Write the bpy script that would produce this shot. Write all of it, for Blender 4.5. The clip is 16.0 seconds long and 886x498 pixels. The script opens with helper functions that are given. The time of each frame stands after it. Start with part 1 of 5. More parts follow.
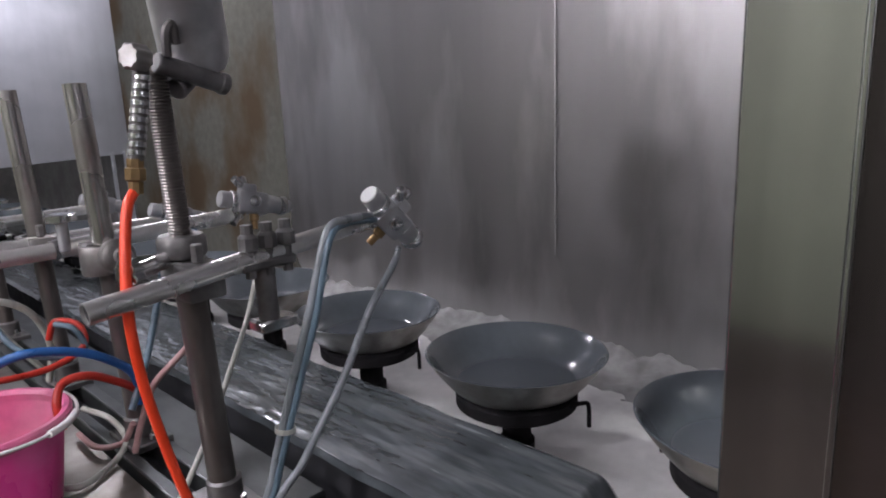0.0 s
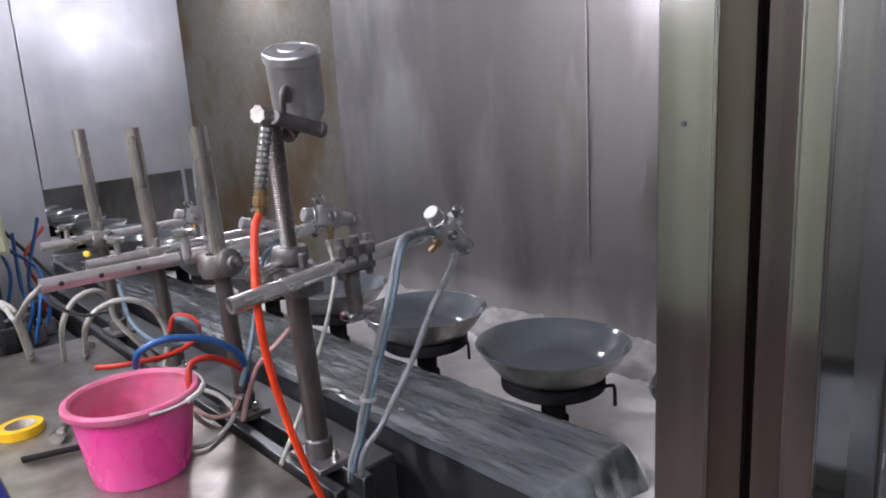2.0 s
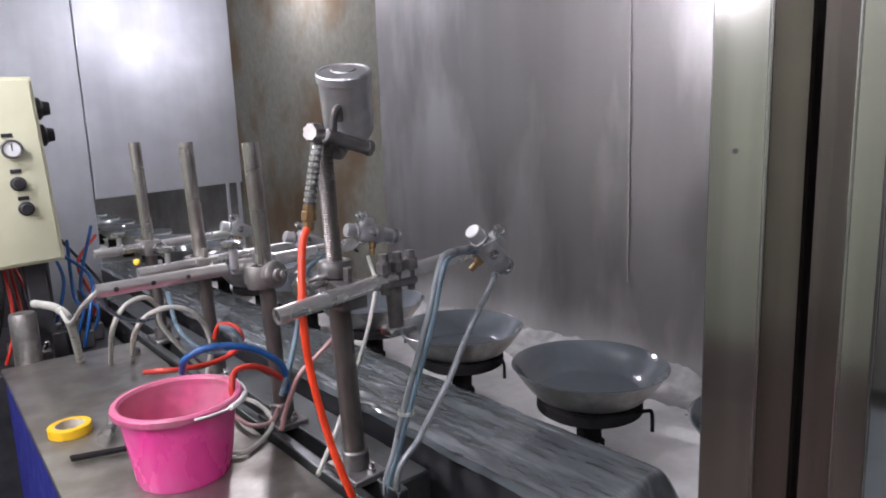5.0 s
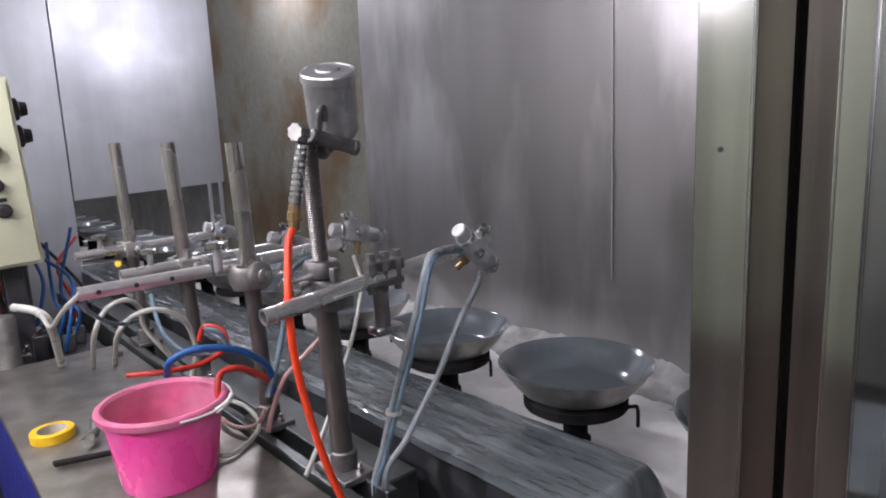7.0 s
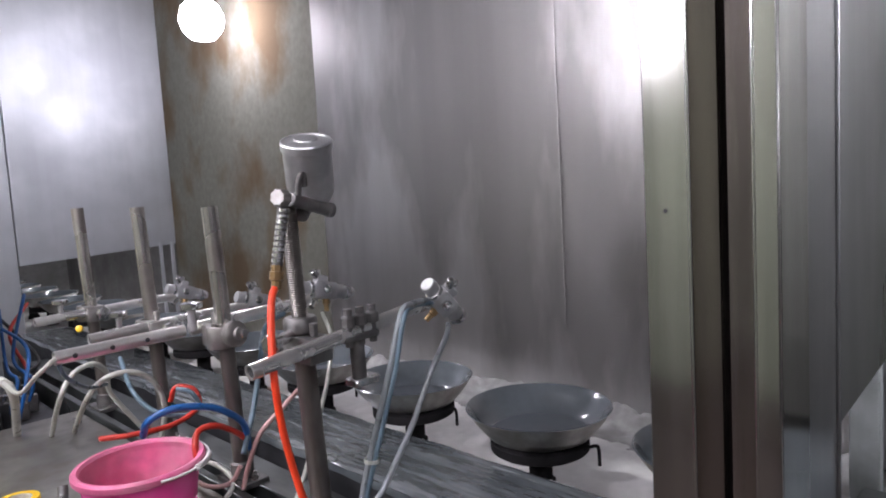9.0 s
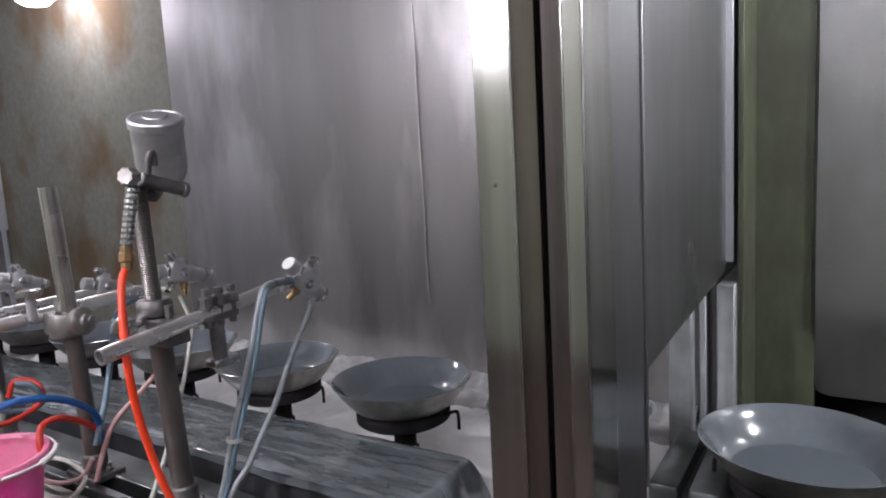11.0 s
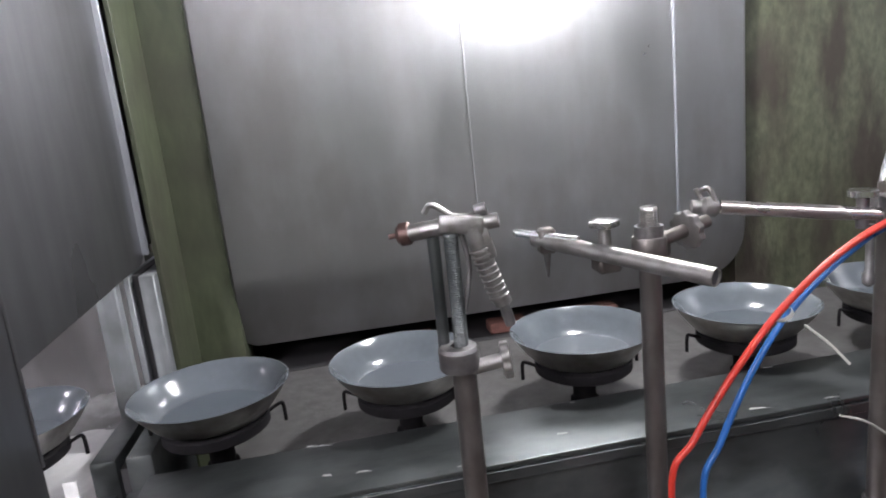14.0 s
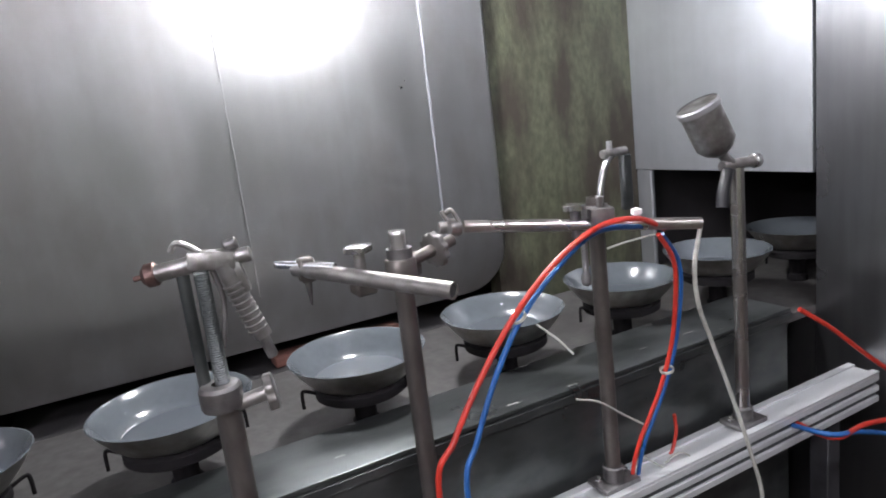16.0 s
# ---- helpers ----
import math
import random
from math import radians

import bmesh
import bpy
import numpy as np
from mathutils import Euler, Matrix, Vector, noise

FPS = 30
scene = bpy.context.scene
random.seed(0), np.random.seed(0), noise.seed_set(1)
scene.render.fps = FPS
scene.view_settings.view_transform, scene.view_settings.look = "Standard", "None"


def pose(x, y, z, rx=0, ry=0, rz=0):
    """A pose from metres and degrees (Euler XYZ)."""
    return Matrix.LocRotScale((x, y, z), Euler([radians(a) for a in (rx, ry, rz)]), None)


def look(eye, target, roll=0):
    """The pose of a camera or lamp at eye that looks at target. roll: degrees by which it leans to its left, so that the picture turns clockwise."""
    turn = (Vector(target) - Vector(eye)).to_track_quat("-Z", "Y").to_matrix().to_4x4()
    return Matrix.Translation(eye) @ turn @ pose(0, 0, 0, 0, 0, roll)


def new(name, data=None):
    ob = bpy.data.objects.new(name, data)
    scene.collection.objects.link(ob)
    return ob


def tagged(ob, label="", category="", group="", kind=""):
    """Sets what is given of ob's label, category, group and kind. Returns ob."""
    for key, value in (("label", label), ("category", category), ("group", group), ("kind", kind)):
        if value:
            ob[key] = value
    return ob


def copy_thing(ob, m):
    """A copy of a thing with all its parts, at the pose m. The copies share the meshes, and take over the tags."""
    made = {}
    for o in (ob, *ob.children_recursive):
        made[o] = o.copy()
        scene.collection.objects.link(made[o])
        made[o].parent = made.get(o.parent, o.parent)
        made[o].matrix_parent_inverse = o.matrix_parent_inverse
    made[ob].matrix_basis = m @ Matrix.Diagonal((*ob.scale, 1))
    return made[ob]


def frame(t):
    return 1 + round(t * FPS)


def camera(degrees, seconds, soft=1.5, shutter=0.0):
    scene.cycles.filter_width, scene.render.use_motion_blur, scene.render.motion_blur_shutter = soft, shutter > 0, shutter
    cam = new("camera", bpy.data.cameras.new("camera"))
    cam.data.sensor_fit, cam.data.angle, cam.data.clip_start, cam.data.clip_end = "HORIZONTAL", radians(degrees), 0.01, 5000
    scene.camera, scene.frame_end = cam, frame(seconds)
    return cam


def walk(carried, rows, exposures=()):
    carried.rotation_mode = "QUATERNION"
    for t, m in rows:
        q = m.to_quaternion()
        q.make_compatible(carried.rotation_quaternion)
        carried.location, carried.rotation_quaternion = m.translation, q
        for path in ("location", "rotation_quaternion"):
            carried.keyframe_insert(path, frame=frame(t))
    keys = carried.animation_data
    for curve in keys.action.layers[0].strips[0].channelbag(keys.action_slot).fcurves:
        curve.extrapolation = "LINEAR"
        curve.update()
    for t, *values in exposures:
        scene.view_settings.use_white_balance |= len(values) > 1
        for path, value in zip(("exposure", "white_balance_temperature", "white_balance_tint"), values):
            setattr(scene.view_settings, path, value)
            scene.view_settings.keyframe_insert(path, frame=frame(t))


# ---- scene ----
cam = camera(69.6, 16.0, soft=1.9)
ROWS = [
    (0, (0.098, 0.392, 1.320), (1.514, 1.740, 0.907), -2.2),
    (0.5, (0.050, 0.360, 1.350), (1.453, 1.712, 0.897), -2.3),
    (0.8, (-0.005, 0.300, 1.357), (1.362, 1.697, 0.933), -2.6),
    (1, (-0.035, 0.271, 1.365), (1.326, 1.677, 0.95), -2.6),
    (1.5, (-0.038, 0.267, 1.364), (1.309, 1.689, 0.959), -3.0),
    (2, (-0.046, 0.269, 1.365), (1.283, 1.711, 0.97), -3.3),
    (2.5, (-0.054, 0.269, 1.366), (1.251, 1.739, 0.995), -3.1),
    (3, (-0.059, 0.267, 1.368), (1.218, 1.765, 1.015), -3.0),
    (3.5, (-0.059, 0.264, 1.367), (1.199, 1.781, 1.027), -2.6),
    (4, (-0.061, 0.265, 1.368), (1.191, 1.789, 1.034), -2.3),
    (6.5, (-0.066, 0.267, 1.365), (1.217, 1.765, 1.03), -2.1),
    (7, (-0.068, 0.268, 1.368), (1.229, 1.752, 1.03), -2.4),
    (7.5, (-0.086, 0.263, 1.376), (1.244, 1.724, 1.069), -2.5),
    (8, (-0.117, 0.254, 1.382), (1.302, 1.65, 1.187), -2.5),
    (8.2, (-0.134, 0.251, 1.383), (1.313, 1.623, 1.224), -2.9),
    (10.3, (-0.149, 0.223, 1.368), (1.264, 1.622, 1.154), -4.0),
    (10.5, (-0.152, 0.22, 1.368), (1.334, 1.54, 1.15), -3.7),
    (11, (-0.163, 0.2, 1.372), (1.513, 1.263, 1.122), -3.2),
    (11.5, (-0.169, 0.183, 1.377), (1.652, 0.957, 1.085), -3.1),
    (12, (-0.201, 0.148, 1.393), (1.652, 0.809, 1.037), -3.9),
    (12.2, (-0.223, 0.112, 1.416), (1.628, 0.752, 1.012), -4.9),
    (12.5, (-0.255, 0.1, 1.416), (1.654, 0.524, 0.997), -4.4),
    (13, (-0.303, 0.026, 1.427), (1.644, 0.179, 0.997), -4.8),
    (13.5, (-0.299, -0.024, 1.408), (1.657, -0.008, 0.994), -5.3),
    (14, (-0.312, -0.049, 1.398), (1.624, -0.338, 0.986), -6.0),
    (14.5, (-0.322, -0.062, 1.398), (1.577, -0.534, 0.983), -6.4),
    (15, (-0.34, -0.079, 1.4), (1.518, -0.695, 0.989), -6.6),
    (15.5, (-0.351, -0.093, 1.397), (1.455, -0.85, 0.994), -6.7),
    (16, (-0.366, -0.104, 1.398), (1.387, -0.982, 1.001), -6.9),
]
walk(cam, [(t, look(eye, target, roll)) for t, eye, target, roll in ROWS],
     exposures=((0.0, 1.95), (0.8, 2.3), (3.0, 2.42), (8.0, 2.4), (10.5, 2.28), (11.5, 2.36), (13.0, 2.56), (14.2, 2.55), (15.5, 2.41), (16.0, 2.43)))

# ---- light ----
world = bpy.data.worlds.new("world")
scene.world = world
world.use_nodes = True
world.node_tree.nodes["Background"].inputs[0].default_value = (0.55, 0.62, 0.75, 1)
world.node_tree.nodes["Background"].inputs[1].default_value = 0.02
scene.view_settings.exposure = 2.4


# ---- materials ----
def material(name, base, rough=0.5, metal=0.0, noise_scale=20.0, vary=0.25, stretch=(1, 1, 1), bump=0.0, bump_scale=80.0,
             rough_vary=0.15, second=None, second_scale=3.0, second_amount=0.5, second_stretch=(1, 1, 1), emit=None, random_tint=0.0,
             coat=0.0, drips=0.0, drip_scale=26.0, edge=(0.42, 0.68), dust=None, gloss=None):
    """Two scales of variation: a stretched fine grain, and large stains or painted reflections of a second colour."""
    m = bpy.data.materials.new(name)
    m.use_nodes = True
    nt = m.node_tree
    n, l = nt.nodes, nt.links
    bsdf = n["Principled BSDF"]
    bsdf.inputs["Metallic"].default_value = metal
    bsdf.inputs["Coat Weight"].default_value = coat
    geo = n.new("ShaderNodeNewGeometry")

    def noise_node(scale, stretch_by, detail=4.0):
        mp = n.new("ShaderNodeMapping")
        mp.inputs["Scale"].default_value = stretch_by
        tx = n.new("ShaderNodeTexNoise")
        tx.inputs["Scale"].default_value = scale
        tx.inputs["Detail"].default_value = detail
        l.new(geo.outputs["Position"], mp.inputs["Vector"])
        l.new(mp.outputs["Vector"], tx.inputs["Vector"])
        return tx

    fine = noise_node(noise_scale, stretch)
    ramp = n.new("ShaderNodeMapRange")
    ramp.inputs["From Min"].default_value, ramp.inputs["From Max"].default_value = 0.3, 0.7
    ramp.inputs["To Min"].default_value, ramp.inputs["To Max"].default_value = 1 - vary, 1 + vary
    l.new(fine.outputs["Fac"], ramp.inputs["Value"])
    mul = n.new("ShaderNodeMix")
    mul.data_type, mul.blend_type = "RGBA", "MULTIPLY"
    mul.inputs["Factor"].default_value = 1.0
    mul.inputs["A"].default_value = (*base, 1)
    l.new(ramp.outputs["Result"], mul.inputs["B"])
    colour = mul.outputs["Result"]
    stain_or_sheen = None
    if second:
        stain_or_sheen = noise_node(second_scale, second_stretch, 6.0)
        r2 = n.new("ShaderNodeMapRange")
        r2.inputs["From Min"].default_value, r2.inputs["From Max"].default_value = edge
        r2.inputs["To Max"].default_value = second_amount
        l.new(stain_or_sheen.outputs["Fac"], r2.inputs["Value"])
        mix = n.new("ShaderNodeMix")
        mix.data_type = "RGBA"
        l.new(r2.outputs["Result"], mix.inputs["Factor"])
        l.new(colour, mix.inputs["A"])
        mix.inputs["B"].default_value = (*second, 1)
        colour = mix.outputs["Result"]
    if drips:
        run = noise_node(drip_scale, (1, 1, 0.05), 3.0)
        r3 = n.new("ShaderNodeMapRange")
        r3.inputs["From Min"].default_value, r3.inputs["From Max"].default_value = 0.35, 0.65
        r3.inputs["To Min"].default_value, r3.inputs["To Max"].default_value = 1 - drips, 1 + drips
        l.new(run.outputs["Fac"], r3.inputs["Value"])
        dm = n.new("ShaderNodeMix")
        dm.data_type, dm.blend_type = "RGBA", "MULTIPLY"
        dm.inputs["Factor"].default_value = 1.0
        l.new(colour, dm.inputs["A"])
        l.new(r3.outputs["Result"], dm.inputs["B"])
        colour = dm.outputs["Result"]
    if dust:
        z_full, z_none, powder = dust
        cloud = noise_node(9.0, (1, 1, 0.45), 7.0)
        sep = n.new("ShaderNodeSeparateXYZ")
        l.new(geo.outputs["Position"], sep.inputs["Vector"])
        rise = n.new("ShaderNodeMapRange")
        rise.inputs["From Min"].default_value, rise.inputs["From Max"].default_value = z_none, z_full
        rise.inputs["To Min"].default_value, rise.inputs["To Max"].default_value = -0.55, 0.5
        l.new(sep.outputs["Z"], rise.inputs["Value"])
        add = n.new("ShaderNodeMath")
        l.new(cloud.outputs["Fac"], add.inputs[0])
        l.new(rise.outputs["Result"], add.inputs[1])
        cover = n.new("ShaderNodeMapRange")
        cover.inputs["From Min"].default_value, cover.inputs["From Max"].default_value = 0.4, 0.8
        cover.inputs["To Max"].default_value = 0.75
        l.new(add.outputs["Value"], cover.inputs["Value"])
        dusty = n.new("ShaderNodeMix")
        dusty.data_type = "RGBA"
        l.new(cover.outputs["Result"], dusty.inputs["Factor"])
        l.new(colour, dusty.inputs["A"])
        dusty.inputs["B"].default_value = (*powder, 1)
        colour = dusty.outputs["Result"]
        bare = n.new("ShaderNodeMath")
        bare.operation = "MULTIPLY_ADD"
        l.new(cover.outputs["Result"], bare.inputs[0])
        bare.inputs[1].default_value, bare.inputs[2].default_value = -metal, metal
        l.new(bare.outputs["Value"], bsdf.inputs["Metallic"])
    if gloss is not None:
        bsdf.inputs["Specular IOR Level"].default_value = gloss
    if random_tint:
        info = n.new("ShaderNodeObjectInfo")
        rr = n.new("ShaderNodeMapRange")
        rr.inputs["To Min"].default_value, rr.inputs["To Max"].default_value = 1 - random_tint, 1 + random_tint
        l.new(info.outputs["Random"], rr.inputs["Value"])
        tint = n.new("ShaderNodeMix")
        tint.data_type, tint.blend_type = "RGBA", "MULTIPLY"
        tint.inputs["Factor"].default_value = 1.0
        l.new(colour, tint.inputs["A"])
        l.new(rr.outputs["Result"], tint.inputs["B"])
        colour = tint.outputs["Result"]
    l.new(colour, bsdf.inputs["Base Color"])
    rg = n.new("ShaderNodeMapRange")
    rg.inputs["From Min"].default_value, rg.inputs["From Max"].default_value = 0.25, 0.75
    rg.inputs["To Min"].default_value = max(0.02, rough - rough_vary)
    rg.inputs["To Max"].default_value = min(1.0, rough + rough_vary)
    l.new((stain_or_sheen or fine).outputs["Fac"], rg.inputs["Value"])
    l.new(rg.outputs["Result"], bsdf.inputs["Roughness"])
    if bump:
        tx = noise_node(bump_scale, stretch)
        b = n.new("ShaderNodeBump")
        b.inputs["Strength"].default_value = bump
        b.inputs["Distance"].default_value = 0.004
        l.new(tx.outputs["Fac"], b.inputs["Height"])
        l.new(b.outputs["Normal"], bsdf.inputs["Normal"])
    if emit:
        bsdf.inputs["Emission Color"].default_value = (*emit[0], 1)
        bsdf.inputs["Emission Strength"].default_value = emit[1]
    return m


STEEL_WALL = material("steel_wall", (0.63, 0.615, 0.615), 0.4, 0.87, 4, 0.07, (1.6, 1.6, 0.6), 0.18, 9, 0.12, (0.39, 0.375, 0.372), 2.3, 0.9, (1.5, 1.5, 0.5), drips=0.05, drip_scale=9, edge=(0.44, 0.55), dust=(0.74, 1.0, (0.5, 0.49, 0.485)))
STEEL_BRIGHT = material("steel_bright", (0.53, 0.55, 0.58), 0.46, 0.85, 7, 0.06, (1, 1, 0.8), 0.12, 8, 0.14, (0.36, 0.37, 0.4), 2.0, 0.8, drips=0.025)
STEEL_PANEL = material("steel_panel", (0.63, 0.635, 0.65), 0.39, 0.9, 5, 0.06, (1, 1, 0.7), 0.2, 8, 0.12, (0.45, 0.44, 0.43), 3.4, 0.75, (1, 1.1, 0.6), drips=0.05, drip_scale=9, edge=(0.43, 0.6))
STEEL_PART = material("steel_partition", (0.3, 0.3, 0.315), 0.32, 0.97, 12, 0.1, (1, 1, 0.3), 0.1, 12, 0.08, (0.21, 0.208, 0.215), 1.8, 0.8, (1, 1, 0.7), drips=0.06)
# brownish second colour paints part of the post's reflection of the brown floor
STEEL_POST = material("steel_post", (0.5, 0.495, 0.475), 0.13, 0.97, 14, 0.06, (1, 1, 0.1), 0.05, 24, 0.05, (0.36, 0.325, 0.3), 1.8, 0.8, (0.6, 0.6, 0.8), drips=0.12, drip_scale=45, edge=(0.45, 0.66))
# post steel again, darker and browner to paint in what the folds reflect
POST_SIDE_SHADE = material("post_side_shade", (0.34, 0.3, 0.28), 0.17, 0.96, 14, 0.12, (1, 1, 0.1), 0.05, 24, 0.06, (0.23, 0.19, 0.17), 2.0, 0.9, (1, 1, 0.5), drips=0.2, drip_scale=60)
GREEN_STRIP = material("green_strip", (0.064, 0.073, 0.043), 0.5, 0.1, 40, 0.2, (1, 1, 0.4), 0.3, 30, 0.1, (0.048, 0.048, 0.032), 4.0, 0.85, edge=(0.42, 0.6))
GREEN_WALL = material("green_wall", (0.075, 0.08, 0.05), 0.6, 0.15, 60, 0.3, (1, 1, 0.6), 1.0, 40, 0.15, (0.036, 0.027, 0.021), 6.0, 0.9, (1.5, 1.5, 0.5), edge=(0.42, 0.58))
BROWN_WALL = material("brown_wall", (0.118, 0.116, 0.1), 0.95, 0.0, 40, 0.1, (1, 1, 1), 0.2, 24, 0.02, (0.085, 0.058, 0.035), 3.6, 0.9, (1, 1, 0.7), edge=(0.46, 0.62), gloss=0.05)
# near-black colour stands in for the shade inside holes, gaps and recesses
RECESS_SHADE = material("recess_shade", (0.035, 0.033, 0.035), 0.7, 0, 6, 0.4)
COVER = material("cover_steel", (0.085, 0.092, 0.092), 0.38, 0.75, 25, 0.25, (1, 0.4, 1), 0.25, 30, 0.14, (0.155, 0.163, 0.163), 9, 0.6, edge=(0.48, 0.7))
# pale second colour paints highlight streaks along the film
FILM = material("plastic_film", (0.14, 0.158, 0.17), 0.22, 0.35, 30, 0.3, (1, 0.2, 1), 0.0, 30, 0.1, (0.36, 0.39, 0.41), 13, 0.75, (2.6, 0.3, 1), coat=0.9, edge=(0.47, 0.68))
SKIRT = material("skirt", (0.05, 0.05, 0.055), 0.5, 0.4, 30, 0.3)
TRAY = material("powdered_tray", (0.82, 0.81, 0.8), 0.8, 0, 30, 0.08, bump=0.25, bump_scale=60, second=(0.62, 0.61, 0.6), second_scale=5, second_amount=0.6)
POWDER = material("caked_powder", (0.36, 0.355, 0.35), 0.85, 0, 40, 0.14, bump=0.4, bump_scale=70, second=(0.2, 0.195, 0.19), second_scale=9, second_amount=0.8, second_stretch=(1.6, 0.8, 1), edge=(0.42, 0.64))
TRAY_DARK = material("dusty_tray", (0.095, 0.091, 0.089), 0.65, 0.1, 30, 0.2, bump=0.25, bump_scale=60, second=(0.066, 0.062, 0.06), second_scale=6, second_amount=0.8)
TABLE = material("table_steel", (0.36, 0.345, 0.32), 0.4, 0.85, 24, 0.16, (1, 1, 1), 0.12, 40, 0.14, (0.17, 0.155, 0.135), 8, 0.85, edge=(0.4, 0.64))
PAN_IN = material("pan_coating", (0.09, 0.102, 0.113), 0.17, 0.0, 60, 0.05, rough_vary=0.03, coat=0.3)
PAN_FLOOR = material("pan_floor", (0.068, 0.079, 0.091), 0.4, 0.0, 60, 0.05, rough_vary=0.05)
PAN_OUT = material("pan_metal", (0.36, 0.35, 0.33), 0.36, 0.9, 30, 0.25, rough_vary=0.12, second=(0.16, 0.14, 0.12), second_scale=9, second_amount=0.8)
BLACK = material("black_iron", (0.012, 0.011, 0.012), 0.85, 0.0, 40, 0.4, bump=0.2, gloss=0.15)
TUBE = material("tube_steel", (0.5, 0.48, 0.46), 0.28, 0.95, 30, 0.15, (1, 1, 0.3), 0.05, 60, 0.1, (0.25, 0.21, 0.185), 9, 0.7)
BAR = material("bar_steel", (0.82, 0.81, 0.79), 0.3, 0.9, 40, 0.1, rough_vary=0.1, second=(0.5, 0.47, 0.43), second_scale=14, second_amount=0.5)
RUSTY = material("rusty_tube", (0.175, 0.16, 0.15), 0.42, 0.8, 30, 0.25, (1, 1, 0.3), 0.1, 60, 0.12, (0.1, 0.083, 0.075), 10, 0.75)
CHROME = material("chrome", (0.66, 0.66, 0.66), 0.22, 1.0, 40, 0.1, rough_vary=0.1, second=(0.35, 0.33, 0.31), second_scale=18, second_amount=0.6)
ALU = material("cast_aluminium", (0.5, 0.5, 0.51), 0.42, 0.85, 50, 0.12, bump=0.1, bump_scale=120, second=(0.32, 0.32, 0.33), second_scale=14, second_amount=0.6)
ALU_DULL = material("dull_aluminium", (0.3, 0.29, 0.28), 0.45, 0.8, 50, 0.2, bump=0.15, bump_scale=120, second=(0.17, 0.15, 0.14), second_scale=16, second_amount=0.7)
IRON = material("clamp_iron", (0.19, 0.185, 0.185), 0.45, 0.75, 50, 0.25, bump=0.15, bump_scale=120, second=(0.1, 0.09, 0.085), second_scale=16, second_amount=0.7)
BRASS = material("brass", (0.3, 0.2, 0.1), 0.38, 0.9, 50, 0.25)
COPPER = material("nozzle_copper", (0.12, 0.075, 0.066), 0.45, 0.75, 50, 0.25)
EXTRUSION = material("extrusion", (0.72, 0.73, 0.74), 0.42, 0.5, 30, 0.08, (1, 0.2, 1), rough_vary=0.08)
ORANGE = material("orange_hose", (0.8, 0.055, 0.014), 0.42, 0, 40, 0.08)
RED = material("red_hose", (0.45, 0.03, 0.018), 0.38, 0, 40, 0.12)
BLUE = material("blue_hose", (0.012, 0.085, 0.27), 0.38, 0, 40, 0.12)
CYAN = material("pale_blue_hose", (0.1, 0.15, 0.19), 0.35, 0, 40, 0.2)
CLEAR = material("pale_hose", (0.42, 0.42, 0.38), 0.35, 0, 40, 0.12)
GREY_HOSE = material("grey_hose", (0.19, 0.205, 0.22), 0.32, 0, 40, 0.2)
PINK_HOSE = material("pink_hose", (0.4, 0.24, 0.23), 0.4, 0, 40, 0.15)
PINK = material("pink_plastic", (0.86, 0.065, 0.34), 0.3, 0, 30, 0.05, bump=0.3, bump_scale=60, second=(0.84, 0.2, 0.46), second_scale=16, second_amount=0.6, second_stretch=(1, 1, 0.5), edge=(0.5, 0.68))
PINK_WORN = material("worn_pink_plastic", (0.6, 0.12, 0.25), 0.5, 0, 40, 0.15, bump=0.1, bump_scale=60, second=(0.52, 0.24, 0.3), second_scale=14, second_amount=0.6)
CAP_BRIGHT = material("bright_cap", (0.93, 0.93, 0.92), 0.45, 0.0, 40, 0.05)
WHITE = material("white_handle", (0.75, 0.72, 0.72), 0.4, 0, 30, 0.06)
YELLOW = material("yellow_tape", (0.75, 0.46, 0.01), 0.45, 0, 40, 0.08)
CARD = material("tape_core", (0.5, 0.45, 0.36), 0.7, 0, 40, 0.1)
CREAM = material("cream_paint", (0.66, 0.66, 0.47), 0.4, 0, 12, 0.04, second=(0.58, 0.58, 0.42), second_scale=5, second_amount=0.5)
GAUGE = material("gauge_white", (0.75, 0.76, 0.76), 0.3, 0, 30, 0.03)
BRICK = material("brick", (0.17, 0.075, 0.06), 0.85, 0, 40, 0.25, bump=0.4, random_tint=0.2)
CONCRETE = material("floor_paint", (0.055, 0.036, 0.029), 0.6, 0, 15, 0.25, bump=0.3, second=(0.032, 0.022, 0.019), second_scale=2, second_amount=0.6)
PLASTER = material("plaster", (0.17, 0.17, 0.175), 0.85, 0, 12, 0.12, bump=0.1, second=(0.1, 0.1, 0.105), second_scale=2, second_amount=0.5)
GREEN_PAINT = material("green_wall_paint", (0.18, 0.195, 0.145), 0.6, 0, 12, 0.06, bump=0.1, second=(0.145, 0.155, 0.118), second_scale=2, second_amount=0.6)
DADO = material("brown_dado", (0.05, 0.032, 0.026), 0.6, 0, 12, 0.15, second=(0.03, 0.02, 0.018), second_scale=3, second_amount=0.6)
WORN_GUN = material("worn_gun_metal", (0.33, 0.325, 0.315), 0.4, 0.85, 50, 0.25, bump=0.2, bump_scale=120, second=(0.11, 0.095, 0.085), second_scale=22, second_amount=0.8)
SCUFF = material("pale_scuff", (0.24, 0.24, 0.235), 0.7, 0.2, 60, 0.4)
WHITE_STEEL = material("pale_post", (0.3, 0.315, 0.325), 0.5, 0.3, 20, 0.2, (1, 1, 0.2), 0.1, 30, 0.1, (0.13, 0.135, 0.135), 9, 0.7, drips=0.2)
PAPER = material("paper", (0.75, 0.75, 0.72), 0.8)
